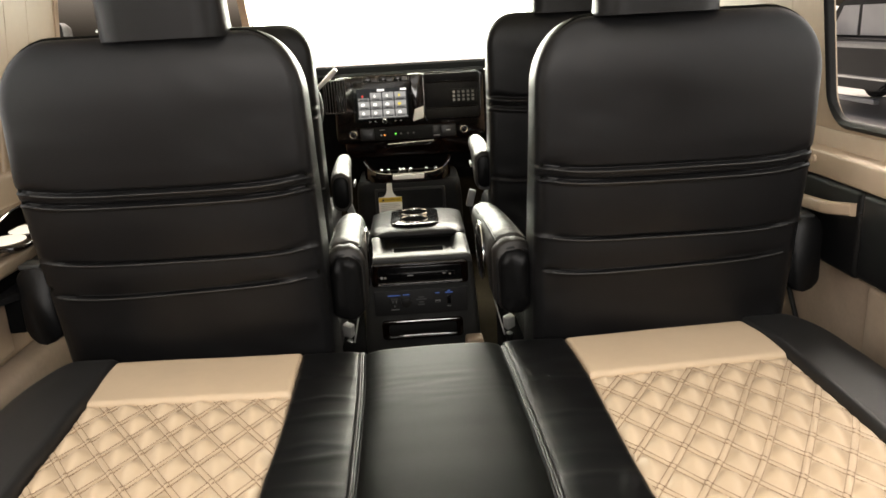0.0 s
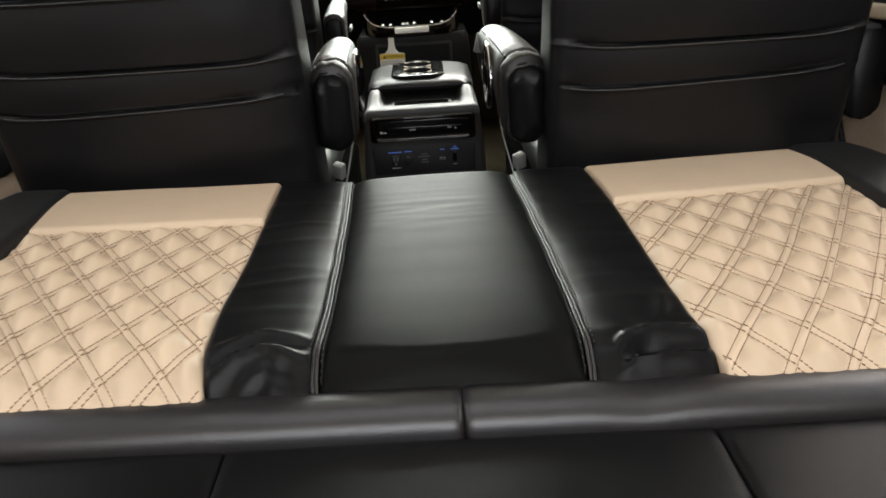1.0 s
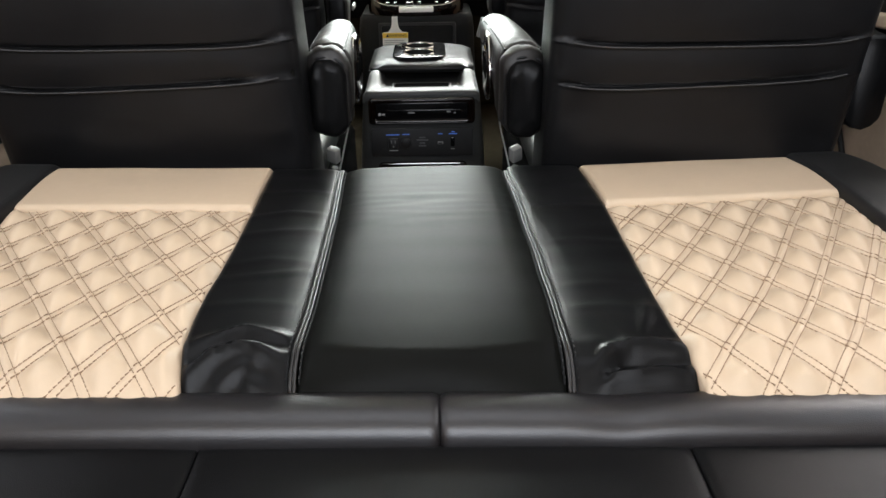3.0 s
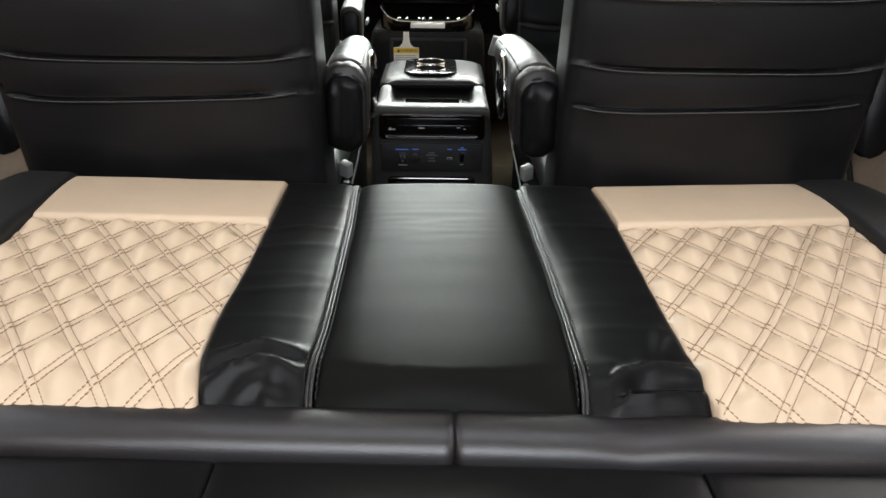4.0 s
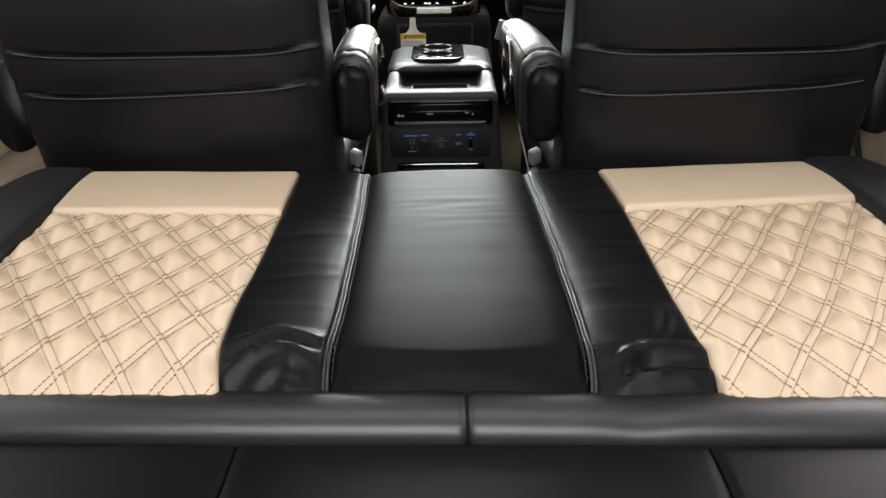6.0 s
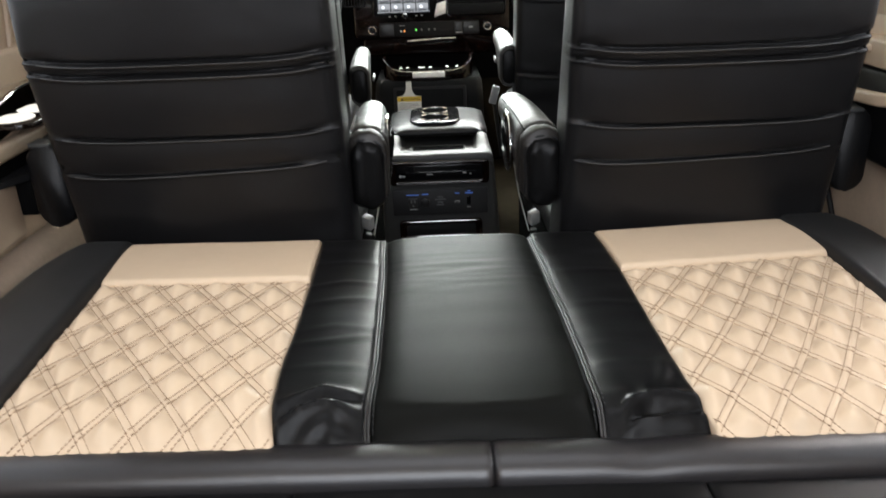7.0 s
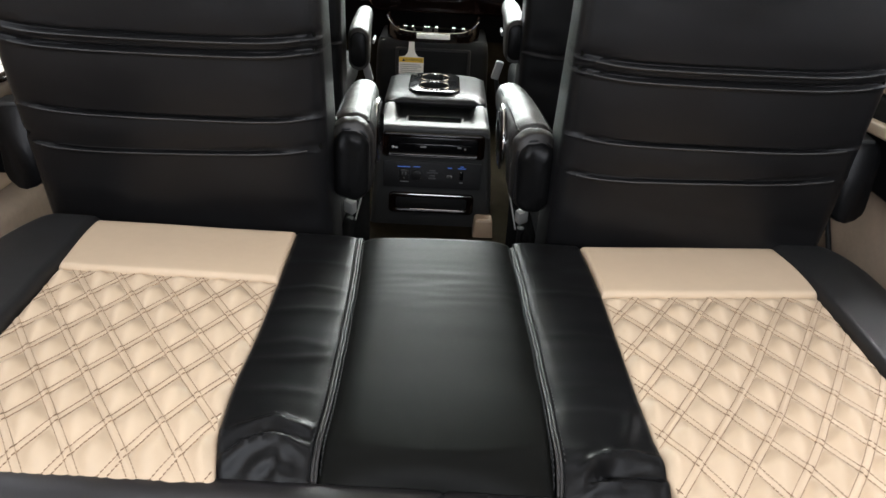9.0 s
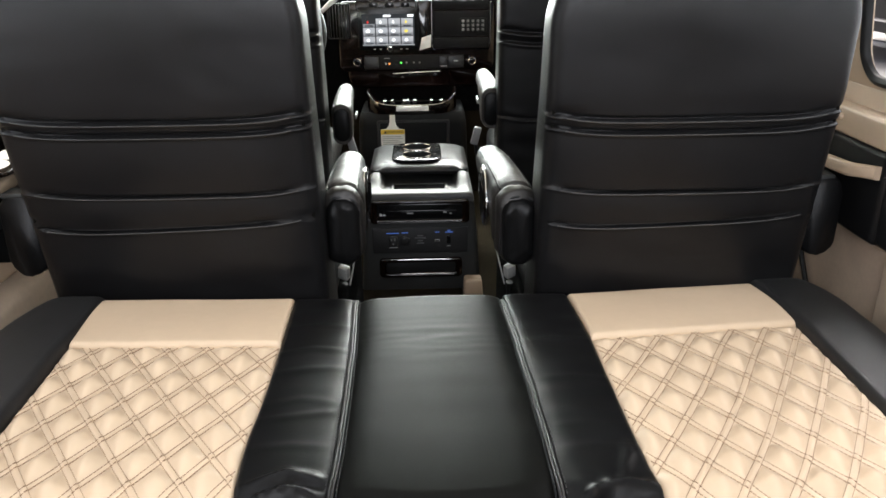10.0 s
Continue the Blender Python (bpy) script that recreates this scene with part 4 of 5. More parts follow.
                pts.append((xr + (xf - xr) * s + off * w * (1 - 0.26 * max(0.0, s - 0.15)), y0 + (y1 - y0) * s, top - 0.0122))
            tube(bm, pts, 0.0022, 6)
            part("seam", bm, LEATHER_SMOOTH, arm)
        if k == 0:
            # glossy recliner plate on the aisle side
            sx = face
            xc = (xr + xf) / 2 + sx * (w * 0.455 - 0.004)
            bm = bmesh.new()
            u = Y * sx
            plate(bm, oval(0.088, 0.062, 30), (xc, 1.705, 0.612), u, Z, 0.008, 0.005)
            pl = part("control_plate", bm, WOOD, arm, "glossy dark oval control plate", sharp=70)
            bm = bmesh.new()
            tube(bm, place(oval(0.0885, 0.0625, 40), (xc + sx * 0.004, 1.705, 0.612), u, Z), 0.0022, 8, closed=True)
            part("chrome_rim", bm, CHROME, pl, sharp=70)
            bm = bmesh.new()
            for q in (-0.045, -0.01, 0.025):
                rbox(bm, xc + sx * 0.006 - 0.004, xc + sx * 0.006 + 0.006, 1.705 + q, 1.705 + q + 0.022, 0.595, 0.632, r=0.003)
            part("switch", bm, MATTE_BLACK, pl)
        else:
            bm = bmesh.new()
            rbox(bm, xr - 0.028, xr + 0.014, y0 + 0.004, y0 + 0.05, t0 - 0.006, t0 + 0.004, r=0.003)
            part("bracket", bm, CONSOLE, ch, "dark grey hinge bracket")
    # buckle on a stalk beside the seat
    bx, by = (-0.146, 1.725) if side < 0 else (0.228, 1.715)
    bm = bmesh.new()
    tube(bm, [(bx + side * 0.01, by + 0.03, 0.21), (bx + side * 0.004, by + 0.02, 0.32), (bx, by, 0.40)], 0.008, 8)
    st = part("buckle_stalk", bm, RUBBER, ch)
    bm = box(-0.012, 0.012, -0.009, 0.009, -0.016, 0.017, r=0.003)
    turned(bm, pose(bx, by, 0.428, 14, -12 * side, 30 * side))
    part("buckle", bm, GREY_PLASTIC, st, "pale grey plastic belt buckle")
    bm = bmesh.new()
    tube(bm, [(bx - side * 0.012, by - 0.01, 0.40), (bx - side * 0.028, by + 0.05, 0.47), (bx - side * 0.034, by + 0.10, 0.53)], 0.0018, 6)
    part("buckle_wire", bm, GREY_PLASTIC, st)
    return ch


captain_chair(-1)
captain_chair(1)


def front_seat(side):
    cx = -0.530 if side < 0 else 0.538
    half = 0.262
    fs = thing("front_seat", (cx, 2.6, 0.0), "black leather front seat facing the dashboard", "chair", "front seats")
    seams = [(0.865, 0.010, 0.006), (0.835, 0.009, 0.0055), (0.60, 0.006, 0.004)]
    back = part("backrest", back_shell(cx, half, 2.53, 0.055, 0.36, 1.125, 0.15, seams, 0.10, seed=side * 5.0), LEATHER, fs, "", sharp=80)
    bm = bmesh.new()
    rings = []
    for i in range(13):
        s = i / 12
        e = min(s + 0.25, 1 - s)
        rnd = math.sqrt(max(0.0, 1 - max(0, 1 - e / 0.22) ** 2))
        rings.append(place(rrect(0.23 * (0.82 + 0.18 * rnd), 0.11 * (0.45 + 0.55 * rnd), 0.04, 5), (cx - 0.115 if side < 0 else cx, 2.535, 1.118 + 0.22 * s), X, Y))
    loft(bm, rings)
    part("headrest", bm, LEATHER, fs, sharp=70)
    part("seat", box(cx - 0.25, cx + 0.25, 2.62, 3.12, 0.34, 0.46, r=0.045, seg=4), LEATHER, fs)
    part("pedestal", box(cx - 0.19, cx + 0.19, 2.62, 3.0, 0.0, 0.345, r=0.02), MATTE_BLACK, fs)
    xa, t = (-0.222, 0.645) if side < 0 else (0.262, 0.690)
    arm = part("armrest", padded_arm(xa, xa - 0.008, 2.575, 2.87, t, t + 0.02, 0.068, 0.135, 0.06), ARM_LEATHER, fs, "padded black leather armrest", sharp=75)
    bm = bmesh.new()
    plate(bm, rrect(0.054, 0.112, 0.026, 6), (xa, 2.585, t - 0.068), X, Z, 0.014, 0.008)
    part("end_pad", bm, BORDER_LEATHER, arm, sharp=75)
    bm = bmesh.new()
    xs = xa - side * 0.036
    rbox(bm, xs - 0.004, xs + 0.003, 2.68, 2.75, t - 0.072, t - 0.056, r=0.003)
    part("lever", bm, SATIN, arm, "bright recliner lever")
    bm = bmesh.new()
    bx, bz = (-0.196, 0.502) if side < 0 else (0.213, 0.528)
    tube(bm, [(bx + side * 0.03, 2.68, 0.30), (bx, 2.61, bz - 0.03)], 0.007, 8)
    st = part("buckle_stalk", bm, RUBBER, fs)
    bm = box(-0.012, 0.012, -0.008, 0.008, -0.030, 0.030, r=0.004)
    turned(bm, pose(bx, 2.605, bz, 8, 14 * side, 0))
    part("buckle", bm, SATIN, st, "grey plastic belt buckle")
    return fs


front_seat(-1)
front_seat(1)

# ---- floor console between the seats ----
con = thing("floor_console", (0.02, 2.75, 0.0), "black floor console with disc player and cup holders", "console")
KX = 0.0225


def console_ring(z, w, y0, y1, r):
    return place(rrect(w, y1 - y0, r, 5), (KX, (y0 + y1) / 2, z), X, Y)


bm = bmesh.new()
rings = []
for z, w, y0, y1, r in ((0.0, 0.412, 2.553, 3.06, 0.02), (0.02, 0.410, 2.550, 3.06, 0.022), (0.20, 0.386, 2.546, 3.05, 0.024), (0.300, 0.368, 2.542, 3.04, 0.026),
                        (0.330, 0.362, 2.544, 3.04, 0.028), (0.338, 0.340, 2.556, 3.035, 0.03)):
    rings.append(console_ring(z, w, y0, y1, r))
loft(bm, rings)
part("body", bm, CONSOLE, con, "black moulded console body")
# moulded top: a ledge, a sunk tray and flanks that rise to the lid
def step(q):
    q = max(0.0, min(1.0, q))
    return q * q * (3 - 2 * q)


def console_top(x, y):
    flank = 0.352 + 0.034 * step((y - 2.59) / 0.10)
    well = (1 - step((abs(x - KX) - 0.116) / 0.022)) * step((y - 2.592) / 0.014)
    return flank + (0.343 - flank) * well


top = part("moulded_top", patch(lambda y: KX - 0.181 + 0.10 * max(0.0, y - 2.57), lambda y: KX + 0.181 - 0.10 * max(0.0, y - 2.57), 2.5425, 2.75, console_top, 0.006, (0.020, 0.020, 0.016, 0.004), deep=0.325), CONSOLE, con, "grey moulded ledge round a sunk tray", sharp=50)
part("tray_mat", box(KX - 0.086, KX + 0.086, 2.609, 2.665, 0.3425, 0.3462, r=0.001), MATTE_BLACK, top, "black rubber tray mat")
bm = bmesh.new()
rim_plate(bm, rrect(0.192, 0.074, 0.008), rrect(0.174, 0.058, 0.004), (KX, 2.637, 0.343), X, Y, 0.005, 0.002)
part("tray_rim", bm, CONSOLE, top)
# padded lid
bm = bmesh.new()
rings = []
for z, w, y0, y1, r in ((0.372, 0.330, 2.700, 3.015, 0.022), (0.378, 0.342, 2.690, 3.022, 0.026), (0.390, 0.342, 2.688, 3.020, 0.030), (0.402, 0.300, 2.708, 3.008, 0.042), (0.409, 0.258, 2.735, 2.99, 0.05), (0.413, 0.12, 2.78, 2.93, 0.04)):
    rings.append(console_ring(z, w, y0, y1, r))
loft(bm, rings)
lid = part("lid", bm, LEATHER, con, "padded black leather lid", sharp=70)
bm = bmesh.new()
tube(bm, place(rrect(0.344, 0.334, 0.030, 5), (KX, 2.855, 0.378), X, Y), 0.0020, 8, closed=True)
part("piping", bm, LEATHER_SMOOTH, lid)
CUPY = 2.845
bm = bmesh.new()
plate(bm, rrect(0.176, 0.245, 0.045, 7), (KX - 0.008, CUPY, 0.412), X, Y, 0.0055, 0.0018)
cup = part("cup_holder", bm, GLOSS, con, "glossy dark double cup holder", sharp=60)
for dy in (-0.054, 0.055):
    bm = bmesh.new()
    ringed(bm, (KX - 0.008, CUPY + dy, 0.4165), Z, 0.0535, 0.0500, 0.006, 32, 0.002)
    part("chrome_ring", bm, CHROME, cup, "bright chrome ring", sharp=60)
    # flat black disc stands for the shade inside the cup
    bm = bmesh.new()
    disc(bm, (KX - 0.008, CUPY + dy, 0.4168), Z, 0.0495, 0.0022, 32, 0.0005)
    part("cup_shade", bm, CUP_DARK, cup)

FY = 2.5435                      # rear face
U, V = X, Z                      # loops on the rear face stand towards -y


def face(bm, cx, cz, w, h, r, depth, y=FY, soft=0.002, slope=0.0):
    return plate(bm, rrect(w, h, r, 5), (cx, y, cz), U, V, depth, soft)


bm = bmesh.new()
rim_plate(bm, rrect(0.330, 0.082, 0.012), rrect(0.286, 0.052, 0.006), (KX, FY, 0.290), U, V, 0.012, 0.005)
bez = part("player_bezel", bm, WOOD, con, "glossy dark wood bezel", sharp=60)
bm = bmesh.new()
face(bm, KX, 0.290, 0.286, 0.052, 0.003, 0.006)
dvd = part("disc_player", bm, GLOSS, con, "black disc player")
bm = bmesh.new()
face(bm, KX + 0.005, 0.286, 0.235, 0.018, 0.002, 0.0085)
part("disc_tray", bm, GLOSS, dvd)
bm = bmesh.new()
disc(bm, (-0.108, FY - 0.006, 0.281), -Y, 0.0045, 0.001, 16, 0.0003)
part("round_mark", bm, WHITE_INK, dvd, "small white round mark")
for bx0, bx1, z, mat in ((-0.101, -0.092, 0.281, WHITE_INK), (-0.02, 0.0, 0.286, GREY_INK), (0.10, 0.112, 0.288, GREY_INK), (0.122, 0.128, 0.284, GREY_INK)):
    part("print_bar", box(bx0, bx1, FY - 0.0098, FY - 0.0088, z - 0.0022, z + 0.0022, r=0), mat, dvd)
bm = bmesh.new()
tube(bm, [(-0.130, FY - 0.013, 0.327), (0.02, FY - 0.0135, 0.3285), (0.172, FY - 0.013, 0.327)], 0.0015, 6)
part("edge_bead", bm, WOOD, bez)
bm = bmesh.new()
tube(bm, [(-0.120, FY - 0.0125, 0.2545), (0.02, FY - 0.013, 0.2535), (0.160, FY - 0.0125, 0.2545)], 0.0012, 6)
part("edge_bead", bm, WOOD, bez)

bm = bmesh.new()
face(bm, 0.0215, 0.188, 0.322, 0.092, 0.006, 0.005)
pw = part("power_panel", bm, PANEL, con, "black outlet panel with blue lit lettering")
for bx0, bx1, z, mat in ((-0.092, -0.050, 0.2145, BLUE_INK), (-0.040, -0.018, 0.2155, BLUE_INK), (0.072, 0.086, 0.216, BLUE_INK), (0.106, 0.132, 0.2155, BLUE_INK), (0.114, 0.124, 0.222, BLUE_INK),
                         (-0.083, -0.055, 0.163, GREY_INK), (0.112, 0.124, 0.166, GREY_INK)):
    part("print_bar", box(bx0, bx1, FY - 0.0062, FY - 0.0052, z - 0.0013, z + 0.0013, r=0), mat, pw)
bm = bmesh.new()
face(bm, -0.070, 0.186, 0.030, 0.036, 0.005, 0.007)
out = part("outlet", bm, PLASTIC, pw)
for dx in (-0.006, 0.006):
    part("slot", box(-0.070 + dx - 0.0012, -0.070 + dx + 0.0012, FY - 0.0082, FY - 0.0072, 0.187, 0.196, r=0), SATIN, out)
part("slot", box(-0.0722, -0.0678, FY - 0.0082, FY - 0.0072, 0.173, 0.179, r=0.001), SATIN, out)
bm = bmesh.new()
disc(bm, (-0.030, FY - 0.004, 0.187), -Y, 0.017, 0.008, 28, 0.002)
part("round_socket", bm, PLASTIC, pw, "capped round socket")
for k, (dz, w) in enumerate(((0.014, 0.020), (0.006, 0.036), (-0.004, 0.018), (-0.013, 0.024))):
    part("emblem_bar", box(0.022 - w / 2, 0.022 + w / 2, FY - 0.0058, FY - 0.0046, 0.190 + dz - 0.0025, 0.190 + dz + 0.0025, r=0.0005), DIM_GREY, pw)
bm = bmesh.new()
face(bm, 0.079, 0.186, 0.018, 0.009, 0.002, 0.007)
usb = part("data_port", bm, SATIN, pw, "small grey data port")
part("port_slot", box(0.0735, 0.0845, FY - 0.0082, FY - 0.0072, 0.184, 0.188, r=0), INK, usb)
bm = bmesh.new()
face(bm, 0.118, 0.190, 0.013, 0.030, 0.003, 0.009)
part("rocker_switch", bm, GLOSS, pw)

bm = bmesh.new()
rim_plate(bm, rrect(0.282, 0.070, 0.014), rrect(0.236, 0.040, 0.008), (0.022, FY, 0.088), U, V, 0.012, 0.005)
pk = part("pocket_frame", bm, WOOD, con, "glossy dark wood frame of the lower pocket", sharp=60)
bm = bmesh.new()
face(bm, 0.022, 0.088, 0.236, 0.040, 0.006, 0.003)
part("pocket_back", bm, RUBBER, pk)
for z, y in ((0.120, 0.0125), (0.0675, 0.0125)):
    bm = bmesh.new()
    tube(bm, [(-0.095, FY - y, z), (0.02, FY - y - 0.0005, z + 0.001), (0.140, FY - y, z)], 0.0014, 6)
    part("bright_edge", bm, CHROME, pk)


# small beige block on the floor beside the console
bt = thing("trim_block", (0.195, 2.50, 0.0), "small beige plastic block on the carpet beside the console", "trim block")
bm = bmesh.new()
loft(bm, [place(rrect(w, d, 0.006, 4), (0.198, 2.505, z), X, Y) for z, w, d in ((0.0, 0.066, 0.060), (0.052, 0.060, 0.056), (0.059, 0.055, 0.050), (0.062, 0.046, 0.040))])
part("block", bm, TRIM, bt, sharp=60)

# ---- dashboard ----
DY = 3.555
dash = thing("dashboard", (0.02, 3.8, 0.0), "black dashboard with glossy burl centre and lit screen", "dashboard")
bm = bmesh.new()
rings = []
for x in list(np.linspace(-0.84, 0.90, 15)):
    prof = [(3.64, 0.40), (3.60, 0.55), (3.59, 0.75), (3.585, 0.86), (3.60, 0.898), (3.63, 0.908), (3.70, 0.880), (4.22, 0.79), (4.22, 0.40)]
    rings.append([(x, y, z) for y, z in prof])
loft(bm, rings)
part("body", bm, MATTE_BLACK, dash, "soft black moulded dashboard")
part("lower_body", box(-0.84, 0.90, 3.66, 4.2, 0.0, 0.42, r=0.02), CARPET, dash)

bm = bmesh.new()
plate(bm, rrect(0.68, 0.298, 0.035, 6), (0.018, 3.595, 0.744), X, Z, 0.030, 0.004)
fascia = part("centre_fascia", bm, WOOD, dash, "high-gloss dark burl centre fascia", sharp=60)
bm = bmesh.new()
plate(bm, rrect(0.60, 0.26, 0.05, 6), (0.012, 3.60, 0.655), X, Z, 0.034, 0.010)
part("lower_fascia", bm, WOOD, dash, "high-gloss dark burl lower fascia", sharp=60)

# air vent of upright slats beside the screen
bm = bmesh.new()
rim_plate(bm, rrect(0.100, 0.150, 0.010), rrect(0.088, 0.138, 0.006), (-0.315, 3.568, 0.812), X, Z, 0.014, 0.003)
v = part("vent", bm, PLASTIC, dash, "black air vent with upright slats")
for k in range(7):
    x = -0.354 + k * 0.0128
    part("slat", box(x, x + 0.0035, 3.552, 3.566, 0.746, 0.878, r=0.001), PLASTIC, v)

# touch screen
SXC, SZC = -0.108, 0.772
bm = bmesh.new()
plate(bm, rrect(0.268, 0.178, 0.010, 5), (SXC, DY + 0.022, SZC), X, Z, 0.030, 0.004)
unit = part("touch_screen", bm, GLOSS, dash, "lit touch screen in a gloss black frame")
YS = DY - 0.0085
part("screen_ground", box(-0.222, 0.004, YS - 0.001, YS + 0.002, 0.698, 0.832, r=0), SCREEN_DARK, unit)
for r in range(3):
    for c in range(4):
        x0, z0 = -0.217 + c * 0.0548, 0.783 - r * 0.0375
        mat = SCREEN_ON
        if r == 0 and c == 0:
            mat = SCREEN_DARK
        part("tile", box(x0, x0 + 0.050, YS - 0.002, YS, z0 - 0.003, z0 + 0.031, r=0), mat, unit)
        part("tile_shade", box(x0, x0 + 0.050, YS - 0.0024, YS - 0.001, z0 - 0.003, z0 + 0.009, r=0), SCREEN_DIM, unit)
        ic = SCREEN_YELLOW if (c == 3 and r < 2) else SCREEN_RED if r + c == 0 else SCREEN_BRIGHT
        bm = bmesh.new()
        w = 0.0045 + 0.0022 * ((r * 5 + c * 3) % 3)
        plate(bm, [(p0 * (1 + 0.3 * n3(p1 * 200, r, c)), p1 + 0.003 * n3(p0 * 300, r, c)) for p0, p1 in oval(w, 0.0062, 14)], (x0 + 0.020, YS - 0.002, z0 + 0.016), X, Z, 0.001, 0.0002)
        part("icon", bm, ic, unit)
        part("caption_bar", box(x0 + 0.008, x0 + 0.042, YS - 0.0026, YS - 0.001, z0 - 0.001, z0 + 0.003, r=0), SCREEN_DARK, unit)
for x0, x1, z in ((-0.130, -0.098, 0.8245), (-0.026, 0.0, 0.825)):
    part("status_bar", box(x0, x1, YS - 0.002, YS, z - 0.0045, z + 0.004, r=0), SCREEN_BRIGHT, unit)
part("status_line", box(-0.222, 0.004, YS - 0.0018, YS, 0.702, 0.705, r=0), SCREEN_ON, unit)
bm = bmesh.new()
disc(bm, (SXC + 0.004, YS + 0.003, 0.687), -Y, 0.013, 0.016, 24, 0.004)
kn = part("screen_knob", bm, CHROME, unit, "small chrome knob")
bm = bmesh.new()
disc(bm, (SXC + 0.004, YS - 0.0125, 0.687), -Y, 0.007, 0.001, 20, 0.0003)
part("knob_cap", bm, GLOSS, kn)
for x in (-0.175, -0.150, -0.06, -0.035):
    part("print_bar", box(x, x + 0.009, YS - 0.0005, YS + 0.001, 0.684, 0.687, r=0), WHITE_INK, unit)

unit.location += Vector((0.007, 0.0, 0.009))

# three round dials above the screen
for k, x in enumerate((-0.166, -0.096, -0.028)):
    bm = bmesh.new()
    ringed(bm, (x, DY + 0.012, 0.872), -Y, 0.0215, 0.0180, 0.005, 28, 0.001)
    d = part("dial", bm, DIM_GREY, dash, "small grey-ringed dial")
    bm = bmesh.new()
    disc(bm, (x, DY + 0.012, 0.872), -Y, 0.0180, 0.003, 28, 0.001)
    part("dial_face", bm, GLOSS, d)
bm = bmesh.new()
rim_plate(bm, rrect(0.262, 0.046, 0.008), rrect(0.254, 0.038, 0.006), (SXC - 0.002, DY + 0.012, 0.872), X, Z, 0.006, 0.002)
part("dial_frame", bm, WOOD, dash)

# bin with a ribbed grille, right of the screen
bm = bmesh.new()
rim_plate(bm, rrect(0.256, 0.214, 0.014), rrect(0.244, 0.202, 0.010), (0.213, DY + 0.012, 0.792), X, Z, 0.010, 0.003)
binf = part("bin_frame", bm, GLOSS, dash, "gloss black bin surround")
part("bin_door", box(0.092, 0.334, DY + 0.004, DY + 0.016, 0.742, 0.850, r=0.004), SOFT_BLACK, binf)
part("bin_lid", box(0.092, 0.334, DY + 0.002, DY + 0.014, 0.854, 0.892, r=0.004), SOFT_BLACK, binf)
part("bin_shelf", box(0.092, 0.334, DY - 0.006, DY + 0.012, 0.692, 0.738, r=0.006), SOFT_BLACK, binf)
for x, lo, hi in ((0.086, 0.690, 0.894), (0.340, 0.715, 0.880)):
    bm = bmesh.new()
    k = 0.012 if x < 0.2 else -0.004
    tube(bm, [(x + k, DY - 0.002, lo - 0.004), (x + k * 0.3, DY - 0.003, lo + 0.004), (x, DY - 0.003, lo + 0.02), (x, DY - 0.003, hi - 0.02), (x + k * 0.2, DY - 0.002, hi)], 0.0015, 6)
    part("bright_edge", bm, CHROME, binf)
grille = part("grille", box(0.205, 0.325, DY + 0.0, DY + 0.006, 0.760, 0.820, r=0.003), RUBBER, binf, "small grille of pale square keys")
for r in range(3):
    for c in range(5):
        x, z = 0.216 + c * 0.0215, 0.766 + r * 0.0175
        part("key", box(x, x + 0.011, DY - 0.003, DY + 0.002, z, z + 0.011, r=0.001), SATIN if c > 0 else GREY_INK, grille)
# polished burl strip between
bm = bmesh.new()
plate(bm, rrect(0.056, 0.214, 0.006), (0.054, DY + 0.01, 0.790), X, Z, 0.010, 0.004)
bs = part("burl_strip", bm, WOOD, dash, "polished dark burl strip")
# pale patch painted for the windshield's reflection on the burl strip
bm = bmesh.new()
plate(bm, [(-0.024, -0.030), (0.026, -0.016), (0.028, 0.036), (-0.012, 0.024)], (0.054, DY - 0.003, 0.716), X, Z, 0.002, 0.0006)
part("reflection_patch", bm, PALE, bs, "small pale patch painted as a reflection")

bm = bmesh.new()
plate(bm, rrect(0.026, 0.20, 0.008), (0.374, 3.595, 0.800), X, Z, 0.026, 0.005)
es = part("end_strip", bm, WOOD, dash, "narrow glossy burl end strip", sharp=60)
bm = bmesh.new()
tube(bm, [(0.371, 3.567, 0.735), (0.372, 3.565, 0.81), (0.370, 3.567, 0.878)], 0.0016, 6)
part("bright_edge", bm, CHROME, es)

# control strip and knobs
bm = bmesh.new()
plate(bm, rrect(0.440, 0.060, 0.006), (0.006, DY + 0.012, 0.636), X, Z, 0.010, 0.003)
strip = part("control_strip", bm, SOFT_BLACK, dash, "black control strip with small indicator lights")
for x0, x1 in ((-0.212, -0.150), (0.118, 0.152), (0.156, 0.222)):
    bm = bmesh.new()
    plate(bm, rrect(x1 - x0, 0.050, 0.004), ((x0 + x1) / 2, DY + 0.003, 0.636), X, Z, 0.005, 0.002)
    part("button", bm, PLASTIC, strip)
for x, mat in ((-0.118, WHITE_INK), (-0.103, LED_ORANGE), (-0.052, LED_GREEN), (-0.028, SATIN), (0.004, SATIN), (0.030, SATIN)):
    bm = bmesh.new()
    disc(bm, (x, DY + 0.003, 0.630 if x < -0.1 else 0.634), -Y, 0.0042, 0.003, 14, 0.001)
    part("indicator", bm, mat, strip)
part("print_bar", box(0.180, 0.198, DY - 0.0035, DY - 0.002, 0.637, 0.641, r=0), WHITE_INK, strip)
part("print_bar", box(0.122, 0.150, DY - 0.0035, DY - 0.002, 0.616, 0.619, r=0), WHITE_INK, strip)
part("print_bar", box(-0.125, -0.100, DY + 0.0005, DY + 0.002, 0.652, 0.655, r=0), GREY_INK, strip)
